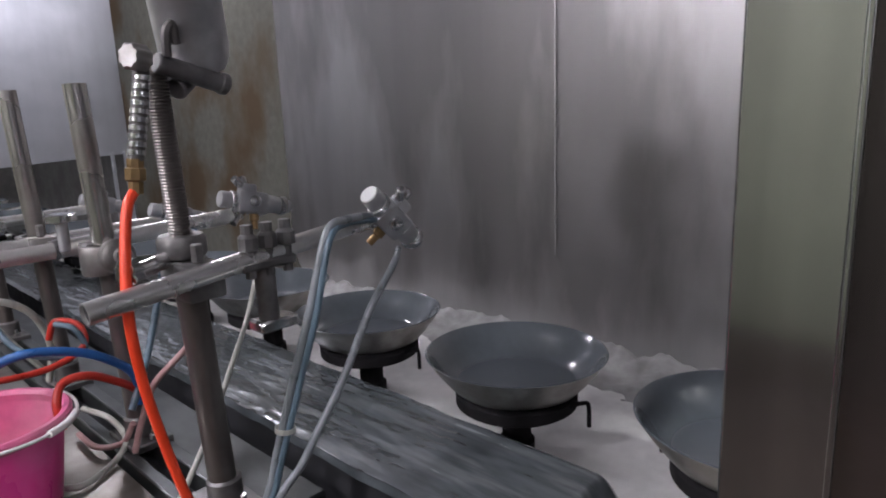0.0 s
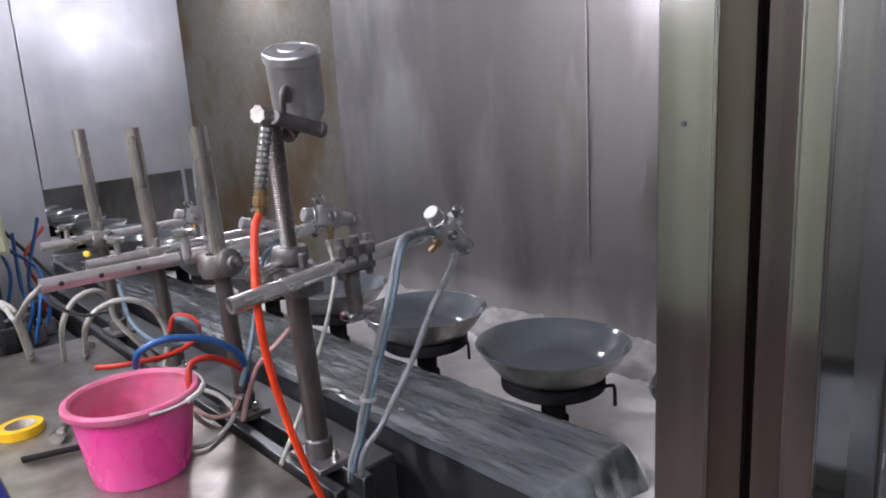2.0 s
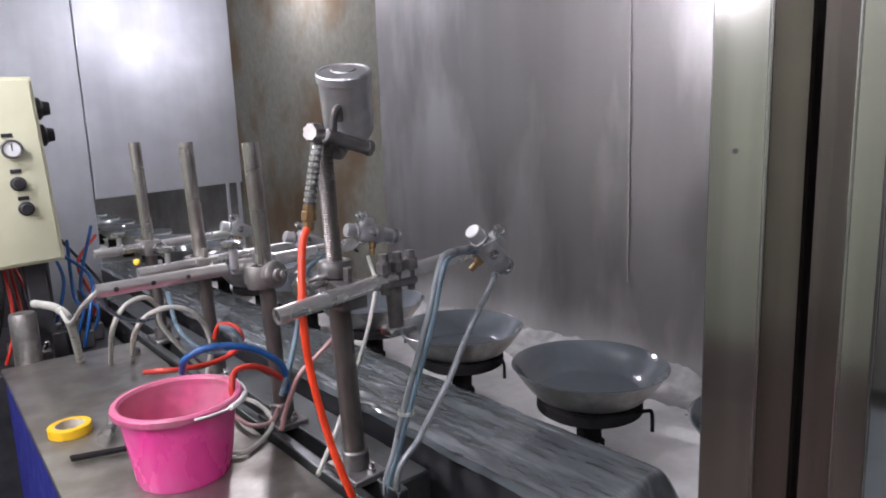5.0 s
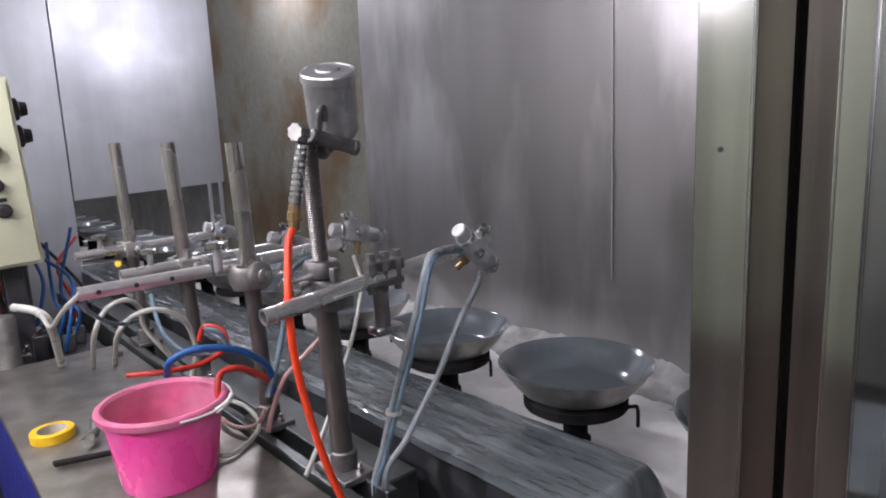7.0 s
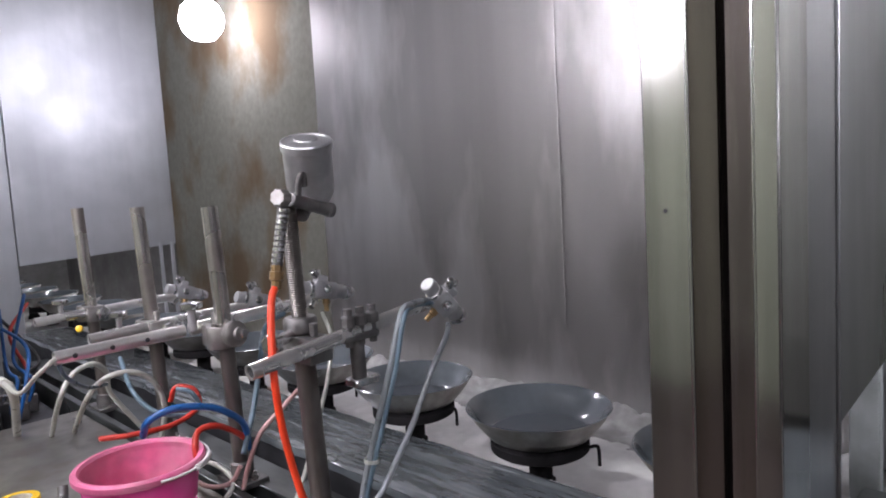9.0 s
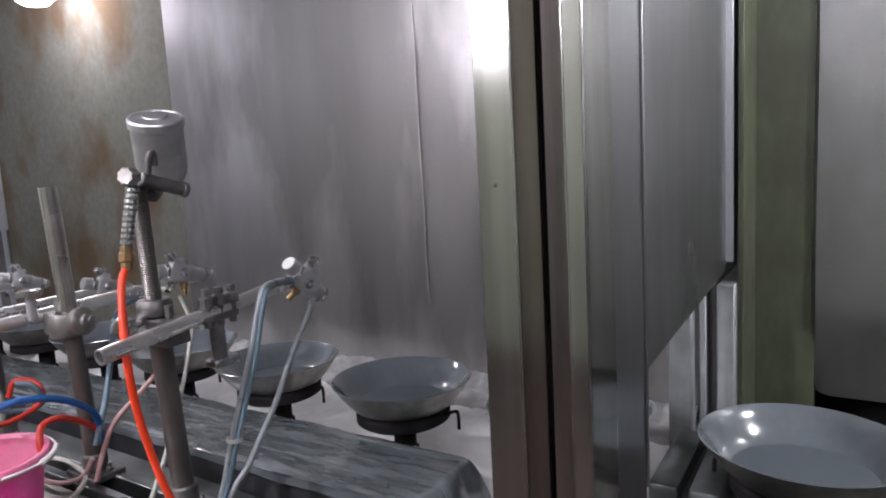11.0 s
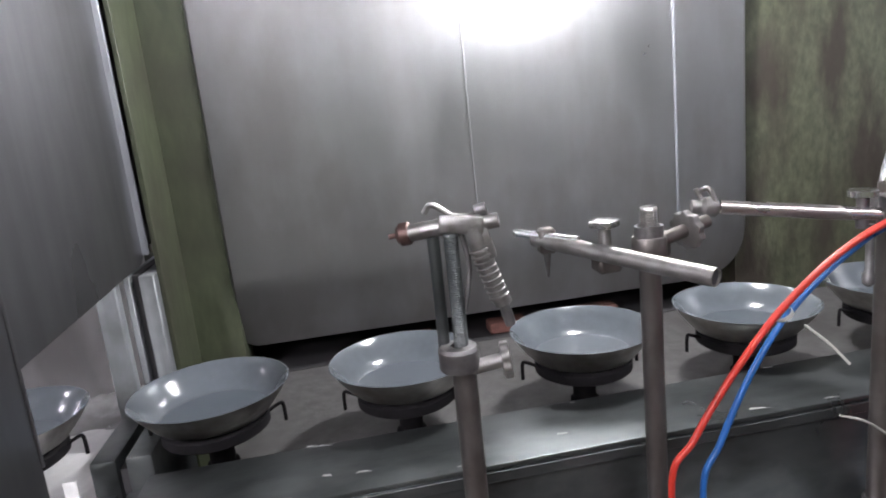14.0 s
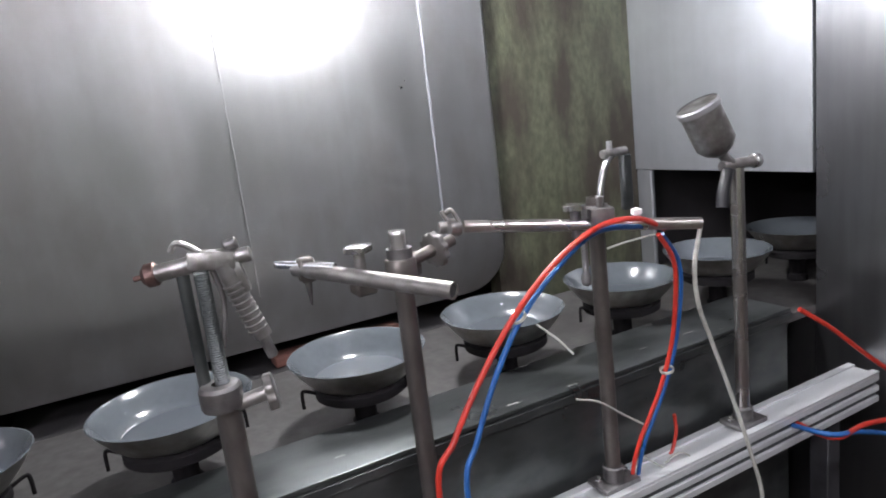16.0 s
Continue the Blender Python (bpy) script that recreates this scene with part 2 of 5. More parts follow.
BULB_FAR = material("bulb_glow_far", (0.9, 0.9, 0.9), 0.4, emit=((0.98, 0.94, 1.07), 15.0))
BULB_NEAR = material("bulb_glow_near", (0.9, 0.9, 0.9), 0.4, emit=((0.965, 0.965, 1.0), 88.0))
BULB_WALK = material("bulb_glow_walk", (0.9, 0.9, 0.9), 0.4, emit=((0.99, 0.94, 1.05), 85.0))
TUBE_LIGHT = material("tube_glow", (0.9, 0.9, 0.9), 0.4, emit=((0.97, 0.96, 1.05), 30.0))
LAMP_WHITE = material("lamp_enamel", (0.75, 0.75, 0.74), 0.4)
BLACK_PLASTIC = material("black_plastic", (0.02, 0.02, 0.023), 0.4)
BLUE_EDGE = material("blue_paint", (0.02, 0.025, 0.22), 0.45, 0, 20, 0.15)


# ---- mesh helpers ----
def link(name, bm, mat, parent=None, smooth=True, label=""):
    me = bpy.data.meshes.new(name)
    bm.normal_update()
    bm.to_mesh(me)
    bm.free()
    for m in (mat if isinstance(mat, (list, tuple)) else (mat,)):
        me.materials.append(m)
    if smooth:
        me.polygons.foreach_set("use_smooth", [True] * len(me.polygons))
        me.set_sharp_from_angle(angle=radians(38))
    ob = new(name, me)
    if parent is not None:
        ob.parent = parent
    if label:
        ob["label"] = label
    return ob


def part(name, bm, mat, parent, label="", smooth=True):
    """Links a mesh built in world places as a part of its thing."""
    top = parent
    while top.parent is not None:
        top = top.parent
    bmesh.ops.transform(bm, matrix=top.matrix_basis.inverted(), verts=bm.verts[:])
    return link(name, bm, mat, parent, smooth, label)


def thing(name, x, y, z, label, category, group="", rz=0.0, kind=""):
    ob = new(name)
    ob.matrix_basis = pose(x, y, z, 0, 0, rz)
    return tagged(ob, label, category, group, kind)


def box(x0, x1, y0, y1, z0, z1, bevel=0.0, bm=None, segments=1):
    bm2 = bmesh.new()
    bmesh.ops.create_cube(bm2, size=1.0, matrix=Matrix.LocRotScale(((x0 + x1) / 2, (y0 + y1) / 2, (z0 + z1) / 2), None, (x1 - x0, y1 - y0, z1 - z0)))
    if bevel:
        bmesh.ops.bevel(bm2, geom=bm2.edges[:], offset=bevel, segments=segments, profile=0.5, affect="EDGES")
    return merge(bm, bm2)


def merge(bm, bm2):
    if bm is None:
        return bm2
    me = bpy.data.meshes.new("joined")
    bm2.to_mesh(me)
    bm.from_mesh(me)
    bm2.free()
    bpy.data.meshes.remove(me)
    return bm


def lathe(profile, steps=32, at=(0, 0, 0), axis=(0, 0, 1), bm=None):
    """A turned body: profile of (radius, height) about the axis."""
    bm2 = bmesh.new()
    rings = []
    for r, h in profile:
        if r < 1e-5:
            rings.append([bm2.verts.new((0, 0, h))])
        else:
            rings.append([bm2.verts.new((r * math.cos(a), r * math.sin(a), h)) for a in (2 * math.pi * k / steps for k in range(steps))])
    for a, b in zip(rings, rings[1:]):
        for k in range(steps):
            q = [a[k % len(a)], a[(k + 1) % len(a)], b[(k + 1) % len(b)], b[k % len(b)]]
            q = list(dict.fromkeys(q))
            if len(q) > 2:
                bm2.faces.new(q)
    bmesh.ops.recalc_face_normals(bm2, faces=bm2.faces[:])
    turn = Vector((0, 0, 1)).rotation_difference(Vector(axis).normalized()).to_matrix().to_4x4()
    bmesh.ops.transform(bm2, matrix=Matrix.Translation(at) @ turn, verts=bm2.verts[:])
    return merge(bm, bm2)


def rod(a, b, r, steps=20, bevel=0.0015, bm=None, wall=0.0):
    """A round bar from a to b with eased ends; wall > 0 leaves it hollow."""
    a, b = Vector(a), Vector(b)
    h = (b - a).length
    e = min(bevel, r * 0.4)
    if wall:
        prof = [(r - wall, 0.04 if h > 0.1 else h * 0.4), (r - wall, 0), (r, 0), (r, h), (r - wall, h), (r - wall, h - min(0.04, h * 0.4))]
        prof = [(0, prof[0][1])] + prof + [(0, prof[-1][1])]
    else:
        prof = [(0, 0), (r - e, 0), (r, e), (r, h - e), (r - e, h), (0, h)]
    return lathe(prof, steps, a, b - a, bm)


def smooth_path(points, per=8):
    pts = [Vector(p) for p in points]
    pts = [pts[0] * 2 - pts[1]] + pts + [pts[-1] * 2 - pts[-2]]
    out = []
    for i in range(1, len(pts) - 2):
        p0, p1, p2, p3 = pts[i - 1:i + 3]
        for k in range(per):
            t = k / per
            out.append(0.5 * (2 * p1 + (p2 - p0) * t + (2 * p0 - 5 * p1 + 4 * p2 - p3) * t * t + (3 * p1 - p0 - 3 * p2 + p3) * t ** 3))
    out.append(pts[-2])
    return out


def sweep(points, r, steps=10, per=8, bm=None):
    """A hose through the points."""
    bm2 = bmesh.new()
    line = smooth_path(points, per) if per else [Vector(p) for p in points]
    side = None
    rings = []
    for i, p in enumerate(line):
        d = (line[min(i + 1, len(line) - 1)] - line[max(i - 1, 0)]).normalized()
        if side is None:
            side = d.orthogonal().normalized()
        side = (side - d * side.dot(d)).normalized()
        up = d.cross(side)
        rings.append([bm2.verts.new(p + r * (math.cos(a) * side + math.sin(a) * up)) for a in (2 * math.pi * k / steps for k in range(steps))])
    for a, b in zip(rings, rings[1:]):
        for k in range(steps):
            bm2.faces.new((a[k], a[(k + 1) % steps], b[(k + 1) % steps], b[k]))
    bm2.faces.new(rings[0][::-1])
    bm2.faces.new(rings[-1])
    return merge(bm, bm2)


def plate(points, normal, thick, bm=None, bevel=0.0):
    """A flat sheet with this outline, thickened along the normal."""
    bm2 = bmesh.new()
    f = bm2.faces.new([bm2.verts.new(p) for p in points])
    got = bmesh.ops.extrude_face_region(bm2, geom=[f])
    bmesh.ops.translate(bm2, vec=Vector(normal) * thick, verts=[v for v in got["geom"] if isinstance(v, bmesh.types.BMVert)])
    bmesh.ops.recalc_face_normals(bm2, faces=bm2.faces[:])
    if bevel:
        bmesh.ops.bevel(bm2, geom=bm2.edges[:], offset=bevel, segments=2, profile=0.5, affect="EDGES")
    return merge(bm, bm2)


def hose(name, points, r, mat, label, group="loose hoses", per=8):
    return tagged(link(name, sweep(points, r, 10, per), mat), label, "hose", group)


def setting(name, bm, mat, label="", smooth=False):
    return tagged(link(name, bm, mat, None, smooth), label, "", "", "structure")


# ---- the setting ----
BACK, PANEL_X = 1.36, 1.30
Y_FAR, Y_NEAR, Y_MID = 3.71, -1.78, 0.39
LINE_X, PITCH, PHASE, RIM = 0.885, 0.371, 0.245, 0.94
TOP = 2.75

setting("floor", box(-2.6, 3.1, -4.1, 6.1, -0.1, 0.0), CONCRETE, "dark brownish painted workshop floor")
setting("ceiling", box(-2.6, 3.1, -4.1, 6.1, TOP, TOP + 0.1), PLASTER, "plain pale ceiling above the booths")
setting("wall_west", box(-2.6, -2.5, -4.0, 6.0, 0, TOP), GREEN_PAINT, "pale green painted workshop wall behind the walkway")
setting("baseboard", box(-2.499, -2.485, -4.0, 6.0, 0.001, 0.29, 0.003), DADO, "brown painted skirting board along the walkway wall")
setting("wall_south", box(-2.5, 3.0, -4.1, -4.0, 0, TOP), PLASTER, "plain pale workshop wall")
setting("wall_north", box(-2.5, 3.0, 6.0, 6.1, 0, TOP), PLASTER, "plain pale workshop wall")
setting("wall_east", box(3.0, 3.1, -4.0, 6.0, 0, TOP), PLASTER, "plain workshop wall behind the booths")

# rear wall of both booths, stained green, set back behind the hung plates
setting("wall_back_1", box(BACK, BACK + 0.06, Y_MID + 0.03, Y_FAR, 0.0, TOP), BROWN_WALL, "stained brownish steel rear wall of the booth")
setting("wall_back_2", box(BACK, BACK + 0.06, -1.16, 0.245, 0.9, TOP), GREEN_WALL, "rough green-stained rear wall behind the splash plate")
setting("wall_back_3", box(BACK - 0.05, BACK + 0.06, 0.246, Y_MID - 0.03, 0.0, TOP), GREEN_STRIP, "green painted strip of rear wall beside the partition")
setting("wall_back_4", box(BACK - 0.004, BACK + 0.06, Y_NEAR, -1.161, 0.0, TOP), GREEN_WALL, "rough green wall with dark rusty stains")
# sheets added behind the gap, shade under the plate put into their colour
setting("recess_rear", box(1.62, 1.66, -1.3, 0.3, 0.0, 1.0), RECESS_SHADE, "near-black sheet standing in for the shade behind the tray")
setting("recess_roof", box(BACK + 0.061, 1.619, -1.3, 0.3, 0.96, 1.0), RECESS_SHADE, "near-black added sheet keeping the recess above the bricks in shade")


def end_wall(name, y, way, x_open, z_open, z_rear, mat_hood, mat_side):
    """The wall across the end of a booth: side sheet, hood over the slot for the pans, sill below."""
    d = 0.012 * way
    y0, y1 = min(y, y + d), max(y, y + d)
    setting(name + "_side", box(-2.5, x_open - 0.003, y0, y1, 0.0, TOP, 0.002), mat_side, "brushed steel sheet wall at the end of the booth")
    setting(name + "_hood", plate([(x_open + 0.003, y0 - 0.004, z_open), (BACK, y0 - 0.004, z_rear), (BACK, y0 - 0.004, TOP), (x_open + 0.003, y0 - 0.004, TOP)], (0, 1, 0), 0.02, None, 0.002), mat_hood, "brushed steel hood sheet above the pan slot")
    setting(name + "_sill", box(x_open, BACK, y0, y1, 0.0, 0.74), mat_side, "steel sheet below the pan slot")


end_wall("wall_end_1", Y_FAR, 1, 0.62, 1.153, 1.19, STEEL_BRIGHT, STEEL_BRIGHT)
end_wall("wall_end_2", Y_NEAR, -1, 0.70, 1.14, 1.14, STEEL_BRIGHT, STEEL_PART)


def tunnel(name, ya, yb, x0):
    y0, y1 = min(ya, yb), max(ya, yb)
    # tunnel shade is painted in: near-black sheets at tunnel 2, lighter ones at tunnel 1
    dark = RECESS_SHADE if name.endswith("2") else TRAY_DARK
    setting(name + "_side", box(x0 - 0.04, x0 - 0.01, y0, y1, 0.0, 1.5), dark, "side sheet of the tunnel with its shade put into a dark colour")
    setting(name + "_rear", box(BACK + 0.01, BACK + 0.05, y0, y1, 0.0, 1.5), dark, "rear sheet of the tunnel with its shade put into a dark colour")
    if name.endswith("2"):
        setting(name + "_roof", box(x0 - 0.04, BACK + 0.05, y0, y1, 1.502, 1.55), RECESS_SHADE, "added roof sheet of the tunnel, coloured near-black for shade")
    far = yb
    setting(name + "_end", box(x0 - 0.04, BACK + 0.05, min(far, far + 0.03), max(far, far + 0.03), 0.0, 1.55), dark, "end sheet of the tunnel with its shade put into a dark colour")


setting("jamb_end", box(1.285, BACK - 0.006, Y_NEAR - 0.014, Y_NEAR + 0.004, 0.766, 1.138, 0.004), STEEL_BRIGHT, "narrow grey steel jamb beside the dark pan slot")


tunnel("tunnel_1", Y_FAR + 0.03, 5.7, 0.62)
tunnel("tunnel_2", Y_NEAR - 0.03, -3.6, 0.70)


def hung_plate(name, y0, y1, z0, label, r0=0.11, r1=0.03, roll=0.07):
    """A steel splash plate with rounded lower corners whose edges roll back to the wall."""
    bm = bmesh.new()
    rows = []
    ys = [y0 + (y1 - y0) * k / 60 for k in range(61)]
    zs = [z0 + (TOP - z0) * (k / 44) ** 1.6 for k in range(45)]
    for z in zs:
        row = []
        for y in ys:
            yy = y
            da, db = max(0.0, z0 + r0 - z) / r0, max(0.0, z0 + r1 - z) / r1
            cut0, cut1 = r0 * (1 - math.sqrt(max(0.0, 1 - da * da))), r1 * (1 - math.sqrt(max(0.0, 1 - db * db)))
            yy = y0 + cut0 + (y - y0) / (y1 - y0) * (y1 - y0 - cut0 - cut1)
            edge = min(y - y0, y1 - y)
            back = 0.04 * max(0.0, 1 - edge / 0.03) ** 2 + roll * max(0.0, 1 - (z - z0) / 0.2) ** 2
            wave = 0.004 * noise.noise((y * 1.4, z * 1.1, 3.0)) + 0.0012 * noise.noise((y * 6, z * 3, 7.0))
            row.append(bm.verts.new((PANEL_X + back * 0.8 + wave, yy, z)))
        rows.append(row)
    for a, b in zip(rows, rows[1:]):
        for k in range(60):
            bm.faces.new((a[k + 1], a[k], b[k], b[k + 1]))
    got = bmesh.ops.solidify(bm, geom=bm.faces[:], thickness=0.003)
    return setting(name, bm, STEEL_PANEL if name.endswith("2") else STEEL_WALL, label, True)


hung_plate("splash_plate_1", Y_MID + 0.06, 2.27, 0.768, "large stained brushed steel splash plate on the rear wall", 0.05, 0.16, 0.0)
hung_plate("splash_plate_2", -1.18, 0.27, 0.85, "large curved brushed steel splash plate with a rounded lower edge")
# lap seams standing proud of the plates
for y, nm, w, mt in ((1.18, "seam_1", 0.002, STEEL_WALL), (-0.39, "seam_2", 0.0015, STEEL_PANEL), (-0.95, "seam_3", 0.004, STEEL_BRIGHT)):
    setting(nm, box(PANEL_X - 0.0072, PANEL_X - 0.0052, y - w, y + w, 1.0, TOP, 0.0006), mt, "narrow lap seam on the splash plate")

# drip tray below the pans
setting("tray_1", box(0.70, BACK - 0.001, Y_MID + 0.02, 5.69, 0.74, 0.765, 0.002), TRAY, "drip tray floor covered in pale overspray powder")
setting("tray_2", box(0.70, BACK - 0.001, -3.59, 0.25, 0.74, 0.765, 0.002), TRAY_DARK, "grey dusty steel drip tray under the pans")
bm = bmesh.new()
heap = []
for j in range(301):
    y = 0.47 + 2.2 * j / 300
    h = 0.045 + 0.02 * noise.noise((y * 4, 0.3, 1.0)) + 0.012 * noise.noise((y * 17, 2.0, 1.0)) + 0.008 * noise.noise((y * 47, 5.0, 1.0))
    row = []
    for i in range(25):
        s = i / 24
        x = 1.14 + 0.162 * s
        rough_top = 0.012 * noise.noise((x * 26, y * 22, 0)) + 0.006 * noise.noise((x * 70, y * 60, 3.0))
        row.append(bm.verts.new((x, y, 0.764 + h * s ** 2.4 + s * rough_top)))
    heap.append(row)
for r0, r1 in zip(heap, heap[1:]):
    for i in range(24):
        bm.faces.new((r0[i], r0[i + 1], r1[i + 1], r1[i]))
tagged(link("powder_heap", bm, POWDER), "loose pale overspray powder banked against the splash plate", "powder", "", "stuff")
# bed under the bricks is coloured near-black for the shade there
brick_bed = setting("brick_course", box(BACK + 0.0, 1.619, -1.3, 0.235, 0.7, 0.765), RECESS_SHADE, "course of bricks under the splash plate")

# ---- partition and posts between the booths ----
PX, PY = 0.321, 0.405


def booth_post(label, y_face, y_fold, y_lip, depth):
    """A folded sheet post: broad front face, an inset fold towards the gap with brown reflections in its colour, sides
    running back.
    """
    x0, x1 = PX, PX + 0.07
    lo, hi = min(y_face, y_fold), max(y_face, y_fold)
    ob = thing("booth_post", (x0 + x1) / 2, (lo + hi) / 2, 0.0, label, "post", "booth posts")
    part("front_sheet", box(x0, x0 + 0.004, lo, hi, 0.0, TOP, 0.0012), STEEL_POST, ob)
    bevel_in = plate([(x0 + 0.003, y_fold, 0.0), (x0 + depth, y_lip, 0.0), (x0 + depth, y_lip, TOP), (x0 + 0.003, y_fold, TOP)], (1, 0, 0), 0.004)
    part("inset_fold", bevel_in, POST_SIDE_SHADE, ob, "fold with brown reflections put into its darker colour", False)
    part("fold_edge", rod((x0 + 0.0012, y_fold, 0.0), (x0 + 0.0012, y_fold, TOP), 0.0014, 10), STEEL_POST, ob)
    s = -1 if y_face < y_fold else 1
    part("outer_sheet", box(x0 + 0.0045, x1, min(y_face, y_face - s * 0.004), max(y_face, y_face - s * 0.004), 0.0, TOP), STEEL_POST, ob)
    part("inner_sheet", box(x0 + depth + 0.0045, x1, min(y_lip, y_lip + s * 0.004), max(y_lip, y_lip + s * 0.004), 0.0, TOP), POST_SIDE_SHADE, ob)
    return ob


booth_post("tall brushed steel post with brownish reflections in its colour and a small hole", 0.468, 0.433, 0.416, 0.012)
booth_post("tall brushed steel post beside a dark gap", 0.372, 0.388, 0.408, 0.008)
# sheet coloured near-black as the shade between the two posts
setting("post_gap", box(PX + 0.04, PX + 0.044, 0.402, 0.43, 0.0, TOP), RECESS_SHADE, "near-black sheet standing in for shade in the gap between the posts")


def partition(name, y, x0, x1, z_low, z_corner, label):
    ob = thing(name, x0, y, 0.0, label, "partition")
    part("full_strip", box(x0, 0.533, y, y + 0.004, 0.0, TOP, 0.001), STEEL_PART, ob)
    part("sheet", plate([(0.536, y, z_low), (x1 - 0.02, y, z_corner - 0.015), (x1, y, z_corner), (x1, y, TOP), (0.536, y, TOP)], (0, 1, 0), 0.004), STEEL_PART, ob, smooth=False)
    part("fold", rod((0.533, y - 0.001, 1.0), (0.533, y - 0.001, TOP), 0.0025, 10), STEEL_PART, ob)
    part("lip", box(x1 - 0.003, x1 + 0.006, y - 0.012, y + 0.006, z_corner, TOP, 0.002), STEEL_BRIGHT, ob)
    return ob


partition("partition_sheet", 0.384, PX + 0.0705, 1.11, 1.135, 1.17, "grey steel partition sheet with a slanted lower edge")

far_sheet = thing("partition_sheet", 0.5, 0.43, 0.0, "grey steel partition sheet facing the far booth", "partition")
part("full_strip", box(PX + 0.0705, 0.533, 0.43, 0.434, 0.0, TOP, 0.001), STEEL_PART, far_sheet)
part("sheet", box(0.536, BACK - 0.001, 0.43, 0.434, 1.16, TOP, 0.001), STEEL_PART, far_sheet)
jamb = thing("slot_jamb", 1.1, 0.41, 0.765, "pale scuffed steel jamb with a dark slot at the pan opening", "jamb")
part("upright", box(1.09, BACK - 0.006, 0.366, 0.398, 0.766, 1.13, 0.003), WHITE_STEEL, jamb)
part("upright", box(1.09, BACK - 0.006, 0.416, 0.429, 0.766, 1.13, 0.002), WHITE_STEEL, jamb)
part("edge_strip", box(1.06, 1.089, 0.436, 0.48, 0.766, 1.2, 0.003), WHITE_STEEL, jamb)
# near-black filling paints the shade inside the jamb slot
part("slot_back", box(1.11, BACK - 0.006, 0.3985, 0.4155, 0.766, 1.13), RECESS_SHADE, jamb)
setting("wall_return", box(1.118, BACK - 0.053, 0.3555, 0.3655, 0.0, TOP, 0.001), GREEN_STRIP, "green painted return of the partition wall")
blk = thing("low_sill", 0.93, 0.41, 0.765, "grey low sill wall crossing under the pans with a dark slot", "sill")
part("near_half", box(0.82, 1.089, 0.35, 0.398, 0.0, 0.855, 0.008, segments=2), COVER, blk)
part("far_half", box(0.82, 1.058, 0.412, 0.46, 0.765, 0.855, 0.008, segments=2), COVER, blk)
# slot is filled near-black to give its inner shade
part("slot", box(0.83, 1.05, 0.3985, 0.4115, 0.765, 0.83), RECESS_SHADE, blk)
foot = thing("frame_channel", 0.7, 0.41, 0.0, "scuffed steel channel at the end of the cover", "channel")
part("channel", box(0.60, 0.80, 0.352, 0.395, 0.0, 0.80, 0.003), COVER, foot)
part("channel", box(0.60, 0.80, 0.41, 0.45, 0.0, 0.80, 0.003), COVER, foot)

# ---- covers along the conveyor ----
CX0, CX1, CZ = 0.59, 0.80, 0.84
NX0, NX1 = 0.602, 0.772
cover2 = thing("conveyor_cover", 0.7, -0.6, 0.0, "long grey steel conveyor cover with scuffed edges", "cover")
part("top_sheet", box(NX0, NX1, -1.53, 0.345, CZ - 0.01, CZ, 0.003, segments=2), COVER, cover2)
part("front_sheet", box(NX0 + 0.004, NX0 + 0.01, -1.52, 0.34, 0.0, CZ - 0.011, 0.001), COVER, cover2)
part("end_sheet", box(NX0 + 0.012, NX1 - 0.01, -1.52, -1.514, 0.0, CZ - 0.011, 0.001), COVER, cover2)
part("rear_lip", box(NX1 - 0.008, NX1 - 0.002, -1.53, 0.34, CZ - 0.06, CZ - 0.011, 0.001), COVER, cover2)
part("front_lip", box(NX0 - 0.004, NX0 + 0.003, -1.53, 0.345, CZ - 0.03, CZ - 0.011, 0.001), COVER, cover2)
rs = random.Random(11)
for k in range(16):
    sx, sy = rs.choice((NX0 + 0.012, NX1 - 0.01, NX0 + 0.05)) + 0.012 * rs.random(), -1.35 + 1.65 * rs.random()
    w, d = 0.002 + 0.003 * rs.random(), 0.004 + 0.014 * rs.random()
    part("scuff", plate([(sx - w, sy - d, CZ), (sx + w * 0.4, sy - d * 0.7, CZ), (sx + w, sy + d * 0.6, CZ), (sx - w * 0.3, sy + d, CZ)], (0, 0, 1), 0.0008), SCUFF, cover2, "pale scraped patch", False)

cover1 = thing("wrapped_cover", 0.7, 1.6, 0.0, "conveyor cover wrapped in wrinkled clear plastic film with a torn end", "cover")
bm = bmesh.new()
NX, NY = 48, 560
grid = []
for j in range(NY + 1):
    y = 0.74 + (3.68 - 0.74) * j / NY
    row = []
    for i in range(NX + 1):
        s = i / NX
        x, z = CX0 - 0.012 + (CX1 - CX0 + 0.03) * s, CZ
        if s < 0.06:
            z -= 0.018 * (1 - s / 0.06) ** 2
            x = CX0 + 0.004 + 0.01 * (s / 0.06)
        if s > 0.9:
            z -= 0.03 * ((s - 0.9) / 0.1) ** 1.5
        end = max(0.0, 1 - (y - 0.74) / 0.045)
        z -= 0.1 * end ** 2.2 + 0.02 * end * noise.noise((x * 30, y * 14, 2))
        z += 0.004 * noise.noise((x * 8, y * 2.2, 0.5)) + 0.0016 * (1 - abs(noise.noise((x * 70 + y * 9, y * 3.2 - x * 6, 4.0)))) ** 7
        z += 0.001 * (1 - abs(noise.noise((x * 40 - y * 11, y * 6 + x * 14, 8.0)))) ** 9 + 0.0007 * noise.noise((x * 90, y * 22, 9.0))
        x += 0.006 * noise.noise((y * 9, s * 3, 1.0))
        row.append(bm.verts.new((x, y + 0.03 * end * noise.noise((x * 14, 1.0, 5.0)), z)))
    grid.append(row)
for a, b in zip(grid, grid[1:]):
    for k in range(NX):
        bm.faces.new((a[k], a[k + 1], b[k + 1], b[k]))
